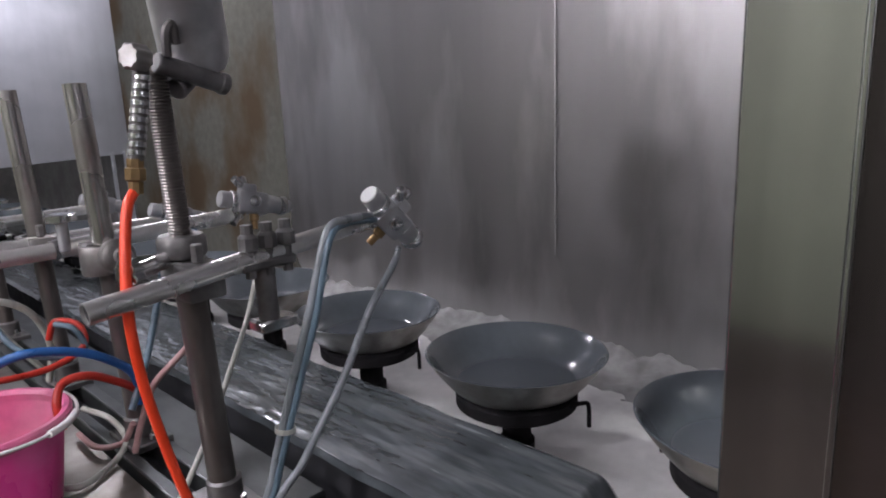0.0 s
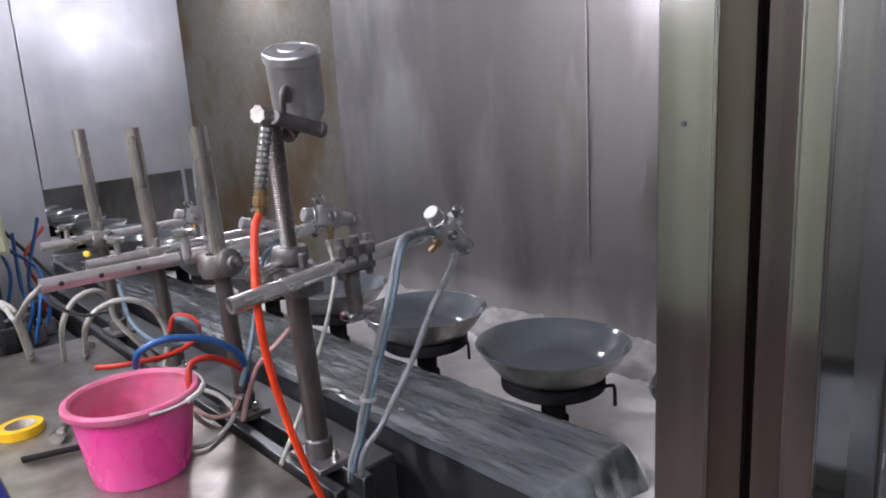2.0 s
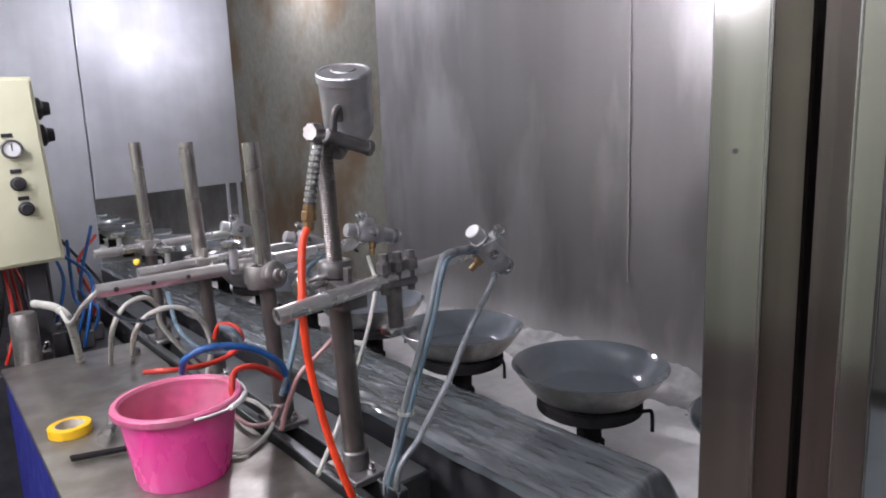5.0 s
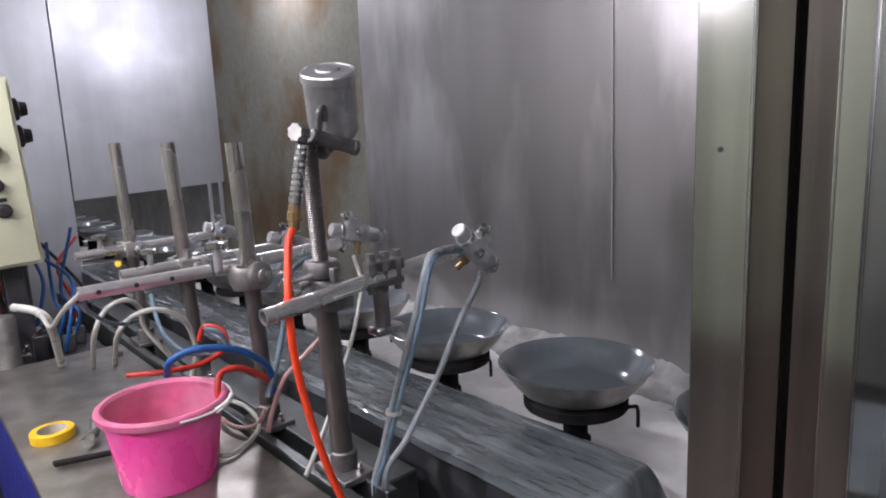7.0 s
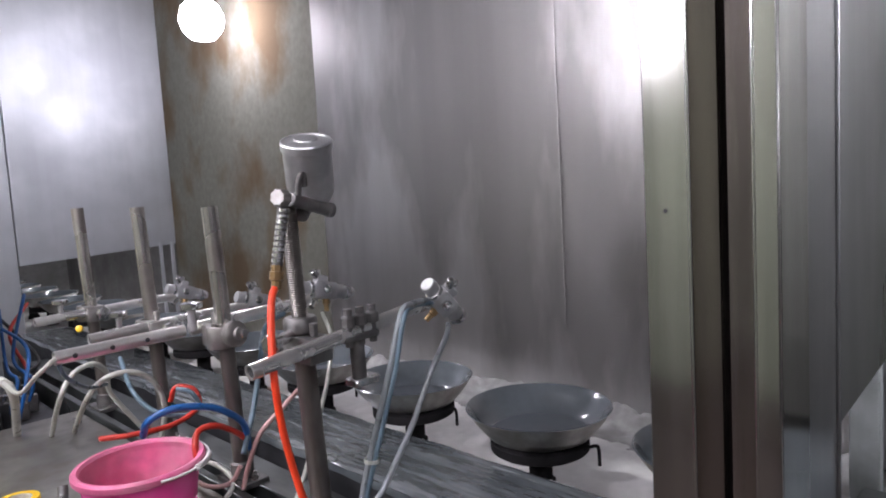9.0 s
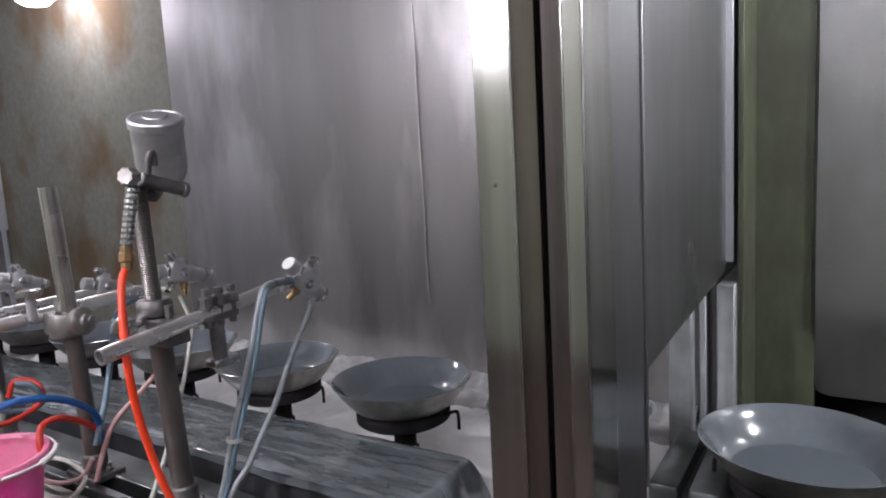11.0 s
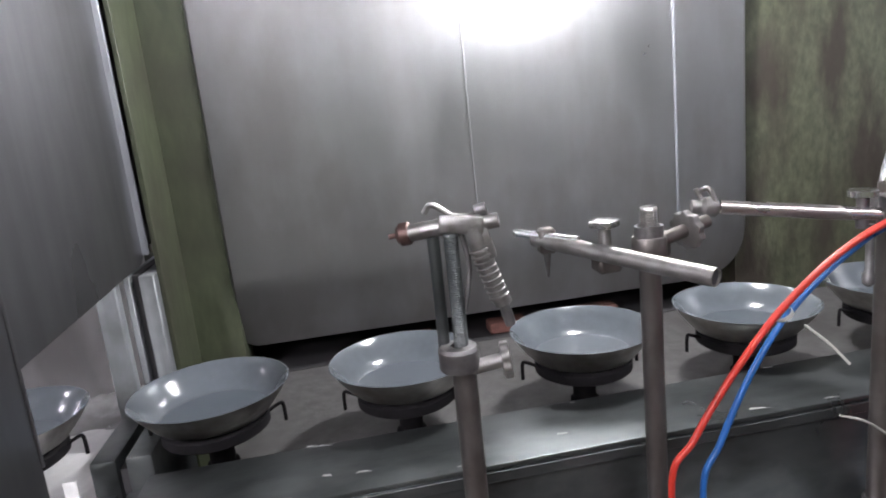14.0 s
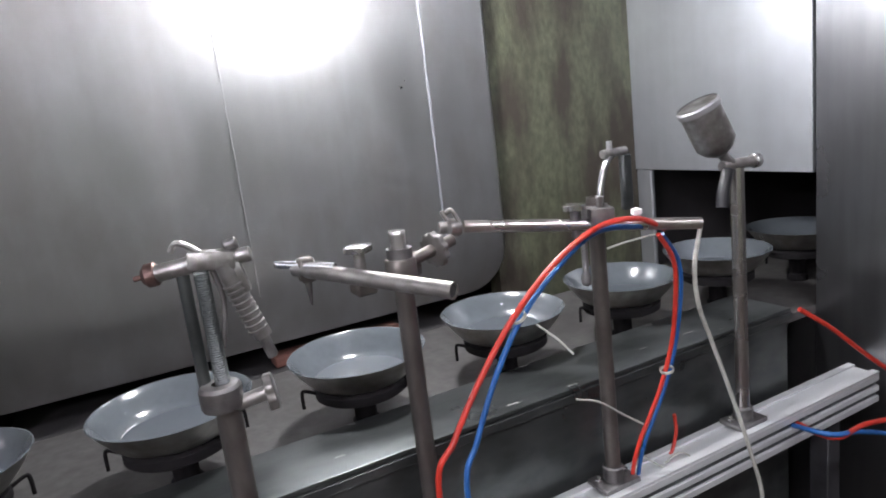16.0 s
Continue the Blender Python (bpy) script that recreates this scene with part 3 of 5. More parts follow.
# the film colour carries painted pale streaks of sheen
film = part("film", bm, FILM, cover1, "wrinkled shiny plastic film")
part("core", box(CX0 + 0.03, CX1 - 0.02, 0.83, 3.68, 0.6, CZ - 0.03), SKIRT, cover1)
part("front_skirt", box(CX0 + 0.012, CX0 + 0.02, 0.78, 3.68, 0.3, CZ - 0.016, 0.001), SKIRT, cover1)

ledge = thing("side_beam", 0.52, 1.7, 0.0, "grey steel box beam beside the conveyor", "beam")
part("beam", box(0.475, 0.572, 1.09, 3.2, 0.68, 0.80, 0.004), COVER, ledge)
for y in (1.2, 2.6):
    part("leg", box(0.50, 0.55, y, y + 0.05, 0.0, 0.68, 0.003), SKIRT, ledge)

# ---- work table ----
tab = thing("work_table", 0.2, 1.6, 0.0, "worn stainless steel work table with a blue painted side", "table")
part("tabletop", box(0.052, 0.372, 1.02, 2.14, 0.835, 0.85, 0.003, segments=2), TABLE, tab)
part("side_panel", box(0.056, 0.066, 1.03, 2.13, 0.1, 0.834, 0.001), BLUE_EDGE, tab, "blue painted side")
part("end_panel", box(0.067, 0.365, 1.03, 1.04, 0.1, 0.834, 0.001), COVER, tab)
for x in (0.075, 0.33):
    for y in (1.05, 2.08):
        part("leg", box(x, x + 0.03, y, y + 0.03, 0.0, 0.834, 0.002), SKIRT, tab)

rail1 = thing("pole_rail", 0.41, 1.6, 0.0, "dark slotted steel rail carrying the gun poles", "rail")
part("channel", box(0.377, 0.395, 0.98, 3.0, 0.80, 0.862, 0.002), COVER, rail1)
part("channel", box(0.425, 0.445, 0.98, 3.0, 0.80, 0.862, 0.002), COVER, rail1)
part("web", box(0.3955, 0.4245, 0.98, 3.0, 0.80, 0.83), SKIRT, rail1)
for y in (1.05, 1.6, 2.3):
    part("stand", box(0.38, 0.44, y, y + 0.06, 0.0, 0.799, 0.003), SKIRT, rail1)


# ---- pans on the conveyor ----
def pan_thing(x, y, rz):
    """A deep round frying pan blank without a handle."""
    ob = thing("frying_pan", x, y, RIM - 0.058, "round grey coated frying pan without handle on a black spindle", "pan", "pans on the conveyor")
    z0 = RIM - 0.058
    R = 0.1475
    outer = [(0, 0), (0.098, 0), (0.104, 0.003), (0.118, 0.018), (0.132, 0.036), (0.143, 0.052), (0.1465, 0.0575), (R, 0.058)]
    part("outside", lathe([(r, h) for r, h in outer], 64, (x, y, z0)), PAN_OUT, ob, "bare metal outside with brown stains")
    inner = [(R, 0.058), (0.1455, 0.0588), (0.143, 0.0575), (0.13, 0.0385), (0.117, 0.021), (0.104, 0.0085), (0.099, 0.006)]
    part("inside", lathe(inner, 64, (x, y, z0)), PAN_IN, ob, "glossy grey coated inside")
    part("base", lathe([(0.099, 0.006), (0.096, 0.0052), (0, 0.0048)], 64, (x, y, z0)), PAN_FLOOR, ob, "matt grey coated floor")
    return ob


def spindle_thing(x, y):
    ob = thing("pan_spindle", x, y, 0.765, "black iron turntable on a spindle holding a pan", "spindle", "pan spindles")
    z0 = 0.765
    part("disc", lathe([(0, 0.08), (0.04, 0.081), (0.094, 0.086), (0.1, 0.09), (0.1, 0.107), (0.096, 0.112), (0.09, 0.1165), (0, 0.1165)], 48, (x, y, z0)), BLACK, ob)
    part("stem", lathe([(0, -0.02), (0.03, -0.02), (0.03, 0.02), (0.024, 0.024), (0.024, 0.081), (0, 0.081)], 24, (x, y, z0)), BLACK, ob)
    for side in (-1, 1):
        pr = sweep([(x + 0.005, y + side * 0.09, z0 + 0.1), (x + 0.015, y + side * 0.118, z0 + 0.112), (x + 0.016, y + side * 0.126, z0 + 0.108), (x + 0.016, y + side * 0.127, z0 + 0.075)], 0.0036, 8, 4)
        part("prong", pr, BLACK, ob)
    return ob


first_y = PHASE + 14 * PITCH
pan0 = pan_thing(LINE_X, first_y, 0)
spin0 = spindle_thing(LINE_X, first_y)
for k in range(1, 24):
    y = first_y - k * PITCH
    copy_thing(pan0, pose(LINE_X, y, RIM - 0.058, 0, 0, 37 * k))
    copy_thing(spin0, pose(LINE_X, y, 0.765))


# ---- clamps, guns and poles ----
def hex_knob(bm, at, axis, r, h, teeth=8):
    """A fluted hand knob."""
    bm2 = bmesh.new()
    steps = teeth * 6
    rings = []
    for hh, k in ((0, 0.86), (h * 0.12, 1.0), (h * 0.88, 1.0), (h, 0.86)):
        rings.append([bm2.verts.new((r * k * (1 + 0.07 * math.cos(teeth * a)) * math.cos(a), r * k * (1 + 0.07 * math.cos(teeth * a)) * math.sin(a), hh)) for a in (2 * math.pi * i / steps for i in range(steps))])
    for a, b in zip(rings, rings[1:]):
        for i in range(steps):
            bm2.faces.new((a[i], a[(i + 1) % steps], b[(i + 1) % steps], b[i]))
    bm2.faces.new(rings[0][::-1])
    bm2.faces.new(rings[-1])
    turn = Vector((0, 0, 1)).rotation_difference(Vector(axis).normalized()).to_matrix().to_4x4()
    bmesh.ops.transform(bm2, matrix=Matrix.Translation(at) @ turn, verts=bm2.verts[:])
    return merge(bm, bm2)


def threaded(a, b, r, pitch=0.0034, bm=None):
    a, b = Vector(a), Vector(b)
    h = (b - a).length
    prof = [(0, 0)]
    n = int(h / pitch)
    for k in range(n):
        prof += [(r * 0.88, k * pitch + 0.0001), (r, k * pitch + pitch * 0.5)]
    prof += [(r * 0.88, h), (0, h)]
    return lathe(prof, 18, a, b - a, bm)


def pole_foot(ob, x, y, z, mat=None):
    part("foot_plate", box(x - 0.03, x + 0.03, y - 0.045, y + 0.045, z - 0.004, z + 0.008, 0.002), mat or IRON, ob)
    part("foot_collar", lathe([(0.0, 0.008), (0.021, 0.008), (0.021, 0.035), (0.018, 0.038), (0, 0.038)], 24, (x, y, z)), mat or IRON, ob)
    for dy in (-0.034, 0.034):
        part("bolt", lathe([(0, 0.008), (0.007, 0.008), (0.007, 0.015), (0.004, 0.016), (0.004, 0.024), (0, 0.024)], 6, (x + 0.006, y + dy, z)), CHROME, ob)


def gun_pole(x, y, z0, z1, label, mat, r=0.0145, lean=(0.0, 0.0), stained=0.0):
    ob = thing("gun_pole", x, y, z0, label, "pole", "gun poles")
    a, b = Vector((x, y, z0)), Vector((x + lean[0], y + lean[1], z1))
    if stained:
        mid = a.lerp(b, stained)
        part("tube", rod(mid, b, r, 24, wall=0.002), mat, ob)
        part("lower_tube", rod(a, mid - (b - a).normalized() * 0.0002, r, 24), RUSTY, ob, "brown stained lower half")
    else:
        part("tube", rod(a, b, r, 24, wall=0.002), mat, ob)
    pole_foot(ob, x, y, z0)
    return ob


def clamp_thing(x, y, z, way, label, mat=None, knob=True, side=(0, -1, 0)):
    """A cross clamp: a collar round the pole, a cheek for the bar and a hand knob."""
    mat = mat or IRON
    ob = thing("cross_clamp", x, y, z, label, "clamp", "cross clamps")
    part("collar", lathe([(0.0152, -0.02), (0.024, -0.02), (0.0255, -0.017), (0.0255, 0.017), (0.024, 0.02), (0.0152, 0.02)], 24, (x, y, z)), mat, ob)
    w, s = Vector(way).normalized(), Vector(side).normalized()
    c = Vector((x, y, z)) + s * 0.034
    b2 = box(-0.022, 0.022, -0.016, 0.016, -0.02, 0.02, 0.004, segments=2)
    ang = math.atan2(w.y, w.x)
    bmesh.ops.transform(b2, matrix=pose(*c, 0, 0, math.degrees(ang)), verts=b2.verts[:])
    part("cheek", b2, mat, ob)
    if knob:
        k = c + s * 0.016
        sc = part("screw", rod(k, k + s * 0.022, 0.006, 12), CHROME, ob)
        part("knob", hex_knob(None, k + s * 0.018, s, 0.017, 0.014), CHROME, sc, "chrome hand knob")
    top = c + Vector((0, 0, 0.02))
    part("set_screw", rod(top, top + Vector((0, 0, 0.02)), 0.007, 6), mat, ob)
    return ob


def auto_gun(cap, nozzle, label, up=(0, 0, 1), cap_mat=None):
    """An automatic spray gun: cast body, round piston cap, side ports, air nozzle."""
    a, b = Vector(cap), Vector(nozzle)
    d = (b - a).normalized()
    L = (b - a).length
    ob = thing("spray_gun", *a, label, "spray gun", "automatic spray guns")
    s = d.cross(Vector(up)).normalized()
    u = s.cross(d)
    m = Matrix((d, s, u)).transposed().to_4x4()
    m.translation = a

    def put(bm):
        bmesh.ops.transform(bm, matrix=m, verts=bm.verts[:])
        return bm

    part("piston_cap", put(lathe([(0, -0.004), (0.0125, -0.004), (0.0142, -0.001), (0.0142, 0.024), (0.013, 0.027), (0, 0.027)], 28, (0, 0, 0), (1, 0, 0))), ALU, ob, "round piston cap")
    if cap_mat:
        part("cap_face", put(lathe([(0, -0.0062), (0.012, -0.006), (0.0128, -0.0048), (0.0128, -0.0041), (0, -0.0041)], 28, (0, 0, 0), (1, 0, 0))), cap_mat, ob, "white round cap face")
    part("body", put(box(0.024, L * 0.62, -0.016, 0.016, -0.02, 0.017, 0.005, segments=2)), ALU, ob)
    part("lock_ring", put(lathe([(0.0142, 0.014), (0.0165, 0.015), (0.0165, 0.021), (0.0142, 0.022)], 24, (0, 0, 0), (1, 0, 0))), CHROME, ob)
    part("bracket", put(box(0.03, 0.052, -0.03, -0.014, -0.006, 0.01, 0.003)), IRON, ob)
    part("mount_screw", put(rod((0.041, -0.028, 0.002), (0.041, -0.04, 0.002), 0.006, 8)), CHROME, ob)
    part("needle_knob", put(rod((0.03, 0.006, 0.024), (0.014, 0.012, 0.036), 0.0065, 14)), CHROME, ob)
    part("shoulder", put(box(0.03, L * 0.45, -0.012, 0.012, 0.012, 0.03, 0.004, segments=2)), ALU, ob)
    nose = part("nose", put(lathe([(0, 0), (0.016, 0), (0.0145, L * 0.2), (0.012, L * 0.27), (0.011, L * 0.36), (0.006, L * 0.4), (0, L * 0.4)], 24, (L * 0.6, 0, 0), (1, 0, 0))), ALU, ob)
    part("air_cap", put(lathe([(0.0155, 0), (0.0165, 0.003), (0.0165, 0.01), (0.0145, 0.013)], 24, (L * 0.8, 0, 0), (1, 0, 0))), CHROME, nose)
    part("adjuster", put(lathe([(0, 0), (0.007, 0), (0.0085, 0.004), (0.0085, 0.012), (0.006, 0.015), (0, 0.015)], 16, (0.036, 0, 0.028), (-0.4, 0, 1))), CHROME, ob)
    part("hose_port", put(lathe([(0, 0), (0.008, 0), (0.008, 0.012), (0.0055, 0.014), (0.0055, 0.028), (0, 0.028)], 12, (L * 0.45, 0, -0.018), (0.1, 0, -1))), BRASS, ob)
    part("air_port", put(lathe([(0, 0), (0.0085, 0), (0.0085, 0.01), (0.006, 0.012), (0.006, 0.03), (0, 0.03)], 12, (0.035, 0.0, -0.018), (-0.6, 0.3, -0.8))), CHROME, ob)
    part("side_port", put(lathe([(0, 0), (0.0095, 0), (0.0095, 0.006), (0.006, 0.008), (0, 0.008)], 14, (L * 0.4, -0.015, 0), (0, -1, 0))), CHROME, ob)
    part("side_port", put(lathe([(0, 0), (0.0095, 0), (0.0095, 0.006), (0.006, 0.008), (0, 0.008)], 14, (L * 0.4, 0.015, 0), (0, 1, 0))), CHROME, ob)
    return ob


def bar_thing(a, b, r, label, mat=None, holes=0, wall=0.002):
    a, b = Vector(a), Vector(b)
    ob = thing("support_bar", *((a + b) / 2), label, "bar", "support bars")
    part("tube", rod(a, b, r, 24, wall=wall), mat or BAR, ob)
    d = (b - a).normalized()
    for end, way in ((a, d), (b, -d)):
        # near-black disc gives the shade inside the tube
        part("bore", lathe([(0, 0.003), (r - wall - 0.0002, 0.003), (r - wall - 0.0002, 0.004), (0, 0.004)], 20, end, way), RECESS_SHADE, ob, "tube mouth closed by a near-black disc for its shade")
    for k in range(holes):
        c = a.lerp(b, 0.13 + 0.27 * k)
        s = (b - a).cross(Vector((0, 0, 1))).normalized()
        # flat near-black disc drawn as a shaded hole
        part("hole", lathe([(0, 0), (0.0038, 0), (0.0042, 0.0006), (0, 0.0006)], 14, c + s * (r - 0.0002), s), RECESS_SHADE, ob)
    return ob


# booth one: four poles on the dark rail
PXA = 0.40
gun_pole(PXA + 0.018, 2.063, 0.862, 1.394, "upright steel tube pole clamped to the dark rail", TUBE, 0.0145, (-0.018, 0.004), 0.5)
gun_pole(PXA + 0.018, 1.668, 0.862, 1.386, "upright steel tube pole clamped to the dark rail", TUBE, 0.0145, (-0.018, 0.004), 0.5)
gun_pole(PXA + 0.018, 1.337, 0.862, 1.378, "upright steel tube pole with a brown lower half", TUBE, 0.0145, (-0.018, 0.004), 0.5)
cup_pole = gun_pole(PXA + 0.017, 1.079, 0.862, 1.20, "thick brownish steel pole carrying a cup spray gun", RUSTY, 0.0165, (-0.017, -0.003))
part("threaded_rod", threaded((PXA, 1.076, 1.19), (PXA - 0.007, 1.074, 1.375), 0.0125), RUSTY, cup_pole, "threaded steel rod")
part("collar", lathe([(0.0166, 0), (0.024, 0), (0.026, 0.003), (0.026, 0.02), (0.023, 0.024), (0.0128, 0.024)], 28, (PXA, 1.076, 1.178)), IRON, cup_pole)

bar_thing((0.276, 1.016, 1.153), (0.655, 1.035, 1.19), 0.0112, "bright steel support tube holding a spray gun")
cl_cup = clamp_thing(PXA, 1.076, 1.155, (1, 0.05, 0.1), "dark cast cross clamp with a chrome knob on the pole", side=(0, -1, 0), knob=False)
kn = cl_cup
part("screw", rod((PXA - 0.02, 1.072, 1.178), (0.335, 1.045, 1.176), 0.009, 14), CHROME, kn)
part("knob", hex_knob(None, (0.337, 1.046, 1.176), (-1, -0.3, 0), 0.016, 0.014), CHROME, kn)
hang = thing("clamp_block", 0.468, 1.04, 1.13, "dark iron clamp block with three screw posts under the bar", "clamp")
part("plate", box(0.435, 0.505, 1.012, 1.05, 1.158, 1.17, 0.003), IRON, hang)
for dx in (0.448, 0.472, 0.496):
    part("screw_post", lathe([(0, -0.03), (0.006, -0.03), (0.006, 0.0), (0.011, 0.002), (0.011, 0.016), (0.007, 0.02), (0.007, 0.03), (0, 0.03)], 8, (dx, 1.02, 1.18)), IRON, hang)
part("stem", rod((0.47, 1.03, 1.16), (0.472, 1.03, 1.095), 0.012, 14), IRON, hang)
part("foot", box(0.452, 0.502, 1.015, 1.045, 1.083, 1.097, 0.003), CHROME, hang)

auto_gun((0.627, 1.02, 1.22), (0.713, 1.026, 1.142), "silver automatic spray gun aimed down at the pans", (0.6, -0.5, 0.7), CAP_BRIGHT)
bar_thing((0.146, 1.404, 1.148), (0.36, 1.401, 1.152), 0.0115, "bright steel tube with a row of small holes", holes=3)
bar_thing((0.37, 1.398, 1.153), (0.625, 1.385, 1.166), 0.0125, "steel support tube behind the pole holding a spray gun")
cl_c = clamp_thing(PXA, 1.341, 1.14, (1, 0, 0), "dull cast cross clamp with a round cap on the pole", ALU_DULL, side=(0.25, 1, 0))
cl_b = clamp_thing(PXA, 1.672, 1.12, (1, 0, 0), "dull cast cross clamp on the pole", ALU_DULL, side=(0.2, -1, 0))
cl_a = clamp_thing(PXA, 2.067, 1.12, (1, 0, 0), "dull cast cross clamp on the pole", ALU_DULL, side=(0.2, -1, 0))
cap1 = cl_c
part("boss", lathe([(0, 0), (0.021, 0), (0.024, 0.004), (0.024, 0.016), (0.019, 0.02), (0.012, 0.021), (0.011, 0.027), (0, 0.028)], 28, (PXA + 0.01, 1.32, 1.145), (0.2, -1, 0.1)), ALU_DULL, cap1)
part("bolt", lathe([(0, 0), (0.008, 0), (0.008, 0.008), (0, 0.009)], 6, (PXA + 0.016, 1.291, 1.148), (0.2, -1, 0.1)), CHROME, cap1)
wing = cl_c
part("stem", rod((0.372, 1.39, 1.15), (0.372, 1.39, 1.195), 0.008, 12), ALU, wing)
part("knob", hex_knob(None, (0.372, 1.39, 1.192), (0, 0, 1), 0.02, 0.012, 4), CHROME, wing)
auto_gun((0.612, 1.385, 1.196), (0.735, 1.37, 1.168), "silver automatic spray gun on the rear bar", (0, 0.2, 1))
for yb, zb in ((1.672, 1.125), (2.067, 1.12)):
    bar_thing((0.27, yb - 0.03, zb), (0.62, yb - 0.03, zb + 0.012), 0.0115, "steel support tube across the conveyor")
    auto_gun((0.60, yb - 0.03, zb + 0.035), (0.71, yb - 0.04, zb + 0.0), "silver automatic spray gun further along the line", (0, 0.1, 1))
    wk = cl_b if yb < 2 else cl_a
    part("stem", rod((0.33, yb - 0.03, zb), (0.33, yb - 0.03, zb + 0.04), 0.006, 12), ALU, wk)
    part("knob", hex_knob(None, (0.33, yb - 0.03, zb + 0.036), (0, 0, 1), 0.017, 0.011, 4), CHROME, wk)
yk = thing("yellow_cap", 0.39, 2.1, 1.07, "small yellow plastic cap on the clamp", "cap")
part("cap", lathe([(0, 0), (0.008, 0), (0.009, 0.003), (0.008, 0.011), (0, 0.013)], 16, (0.366, 2.03, 1.087), (-0.5, -1, 0.3)), YELLOW, yk)

# cup gun on top of the thick pole
cg = thing("cup_gun", 0.42, 1.07, 1.36, "gravity spray gun with a dull aluminium cup and lid", "spray gun")
CC = Vector((0.45, 1.092, 1.375))
tilt = (-0.24, -0.3, 0.92)
cp = part("cup", lathe([(0, 0.0), (0.018, 0.0), (0.03, 0.006), (0.0355, 0.018), (0.037, 0.03), (0.037, 0.088), (0.0375, 0.09), (0, 0.09)], 40, CC, tilt), ALU, cg)
part("lid", lathe([(0.0375, 0.0895), (0.0395, 0.0905), (0.0395, 0.101), (0.0375, 0.1035), (0.034, 0.1038), (0.0335, 0.1028), (0.018, 0.1045), (0.016, 0.1065), (0, 0.107)], 40, CC, tilt), ALU, cp, "worn aluminium lid")
part("neck", rod(CC + Vector((0.0, 0.004, 0.006)), (0.412, 1.072, 1.356), 0.012, 16), IRON, cg)
part("body", rod((0.458, 1.064, 1.363), (0.388, 1.058, 1.382), 0.0105, 18), IRON, cg)
part("air_cap", lathe([(0, 0), (0.009, 0), (0.012, 0.003), (0.012, 0.01), (0.008, 0.013), (0, 0.013)], 20, (0.456, 1.064, 1.3635), (1, 0, -0.25)), IRON, cg)
part("trigger", sweep([(0.398, 1.052, 1.388), (0.397, 1.046, 1.41), (0.404, 1.046, 1.418), (0.408, 1.05, 1.4)], 0.005, 8, 5), IRON, cg)
part("valve_knob", hex_knob(None, (0.374, 1.05, 1.384), (-1, -0.5, 0.1), 0.0125, 0.022), ALU_DULL, cg)
hd = part("handle", rod((0.371, 1.052, 1.376), (0.356, 1.058, 1.285), 0.0078, 16), IRON, cg)
ribs = None
for k in range(10):
    p = Vector((0.371, 1.052, 1.366)).lerp(Vector((0.3575, 1.058, 1.294)), k / 9)
    ribs = lathe([(0.0075, -0.003), (0.0092, -0.0024), (0.0092, 0.0024), (0.0075, 0.003)], 16, p, (0.14, 0, 1), ribs)
part("handle_ribs", ribs, CHROME, hd, "bright ribs")
part("fitting", lathe([(0, 0), (0.0085, 0), (0.0085, 0.009), (0.0105, 0.0095), (0.0105, 0.021), (0.0075, 0.023), (0.0075, 0.035), (0, 0.035)], 8, (0.3555, 1.058, 1.288), (-0.1, 0, -1)), BRASS, cg, "brass hose fitting")

# ---- booth two: poles on the bright extrusion ----
rail2 = thing("extrusion_rail", 0.54, -0.8, 0.0, "bright aluminium extrusion rail with slots on black stands", "rail")
for z0, z1 in ((0.555, 0.572), (0.585, 0.60), (0.613, 0.632)):
    part("profile", box(0.505, 0.585, -1.74, 0.2, z0, z1, 0.002), EXTRUSION, rail2)
part("slot_core", box(0.512, 0.578, -1.738, 0.198, 0.556, 0.6315), COVER, rail2)
part("top_rib", box(0.505, 0.524, -1.74, 0.2, 0.6325, 0.6385, 0.001), EXTRUSION, rail2)
part("top_rib", box(0.566, 0.585, -1.74, 0.2, 0.6325, 0.6385, 0.001), EXTRUSION, rail2)
for y in (-1.6, -0.6, 0.1):
    part("stand", box(0.52, 0.57, y, y + 0.05, 0.0, 0.554, 0.003), SKIRT, rail2)

gun_pole(0.55, -0.485, 0.64, 1.195, "brown stained steel pole with a rod clamp", RUSTY, 0.016)
gun_pole(0.55, -0.886, 0.64, 1.225, "brown stained steel pole with a long rod", RUSTY, 0.015)
gun_pole(0.55, -1.278, 0.64, 1.225, "steel pole carrying a tilted cup gun", TUBE, 0.0145)
gp = gun_pole(0.55, -0.19, 0.64, 1.07, "steel pole with a threaded rod and a hand spray gun", RUSTY, 0.018)
part("threaded_rod", threaded((0.55, -0.19, 1.06), (0.55, -0.19, 1.235), 0.011), COVER, gp, "threaded steel rod")
part("guide_tube", rod((0.57, -0.168, 1.06), (0.57, -0.168, 1.238), 0.009, 18), COVER, gp)
part("collar", lathe([(0.0182, 0), (0.028, 0), (0.03, 0.004), (0.03, 0.03), (0.026, 0.035), (0.011, 0.036)], 28, (0.55, -0.185, 1.035)), IRON, gp)
sds = part("side_screw", rod((0.545, -0.2, 1.035), (0.535, -0.25, 1.044), 0.011, 16), ALU_DULL, gp)
part("side_knob", hex_knob(None, (0.536, -0.244, 1.043), (-0.2, -1, 0.12), 0.026, 0.014), ALU_DULL, sds, "fluted cast hand knob")

hg = thing("hand_gun", 0.55, -0.19, 1.24, "worn grey hand spray gun with a ribbed handle on a pole", "spray gun")
part("barrel", rod((0.578, -0.135, 1.238), (0.545, -0.235, 1.25), 0.0125, 18), WORN_GUN, hg)
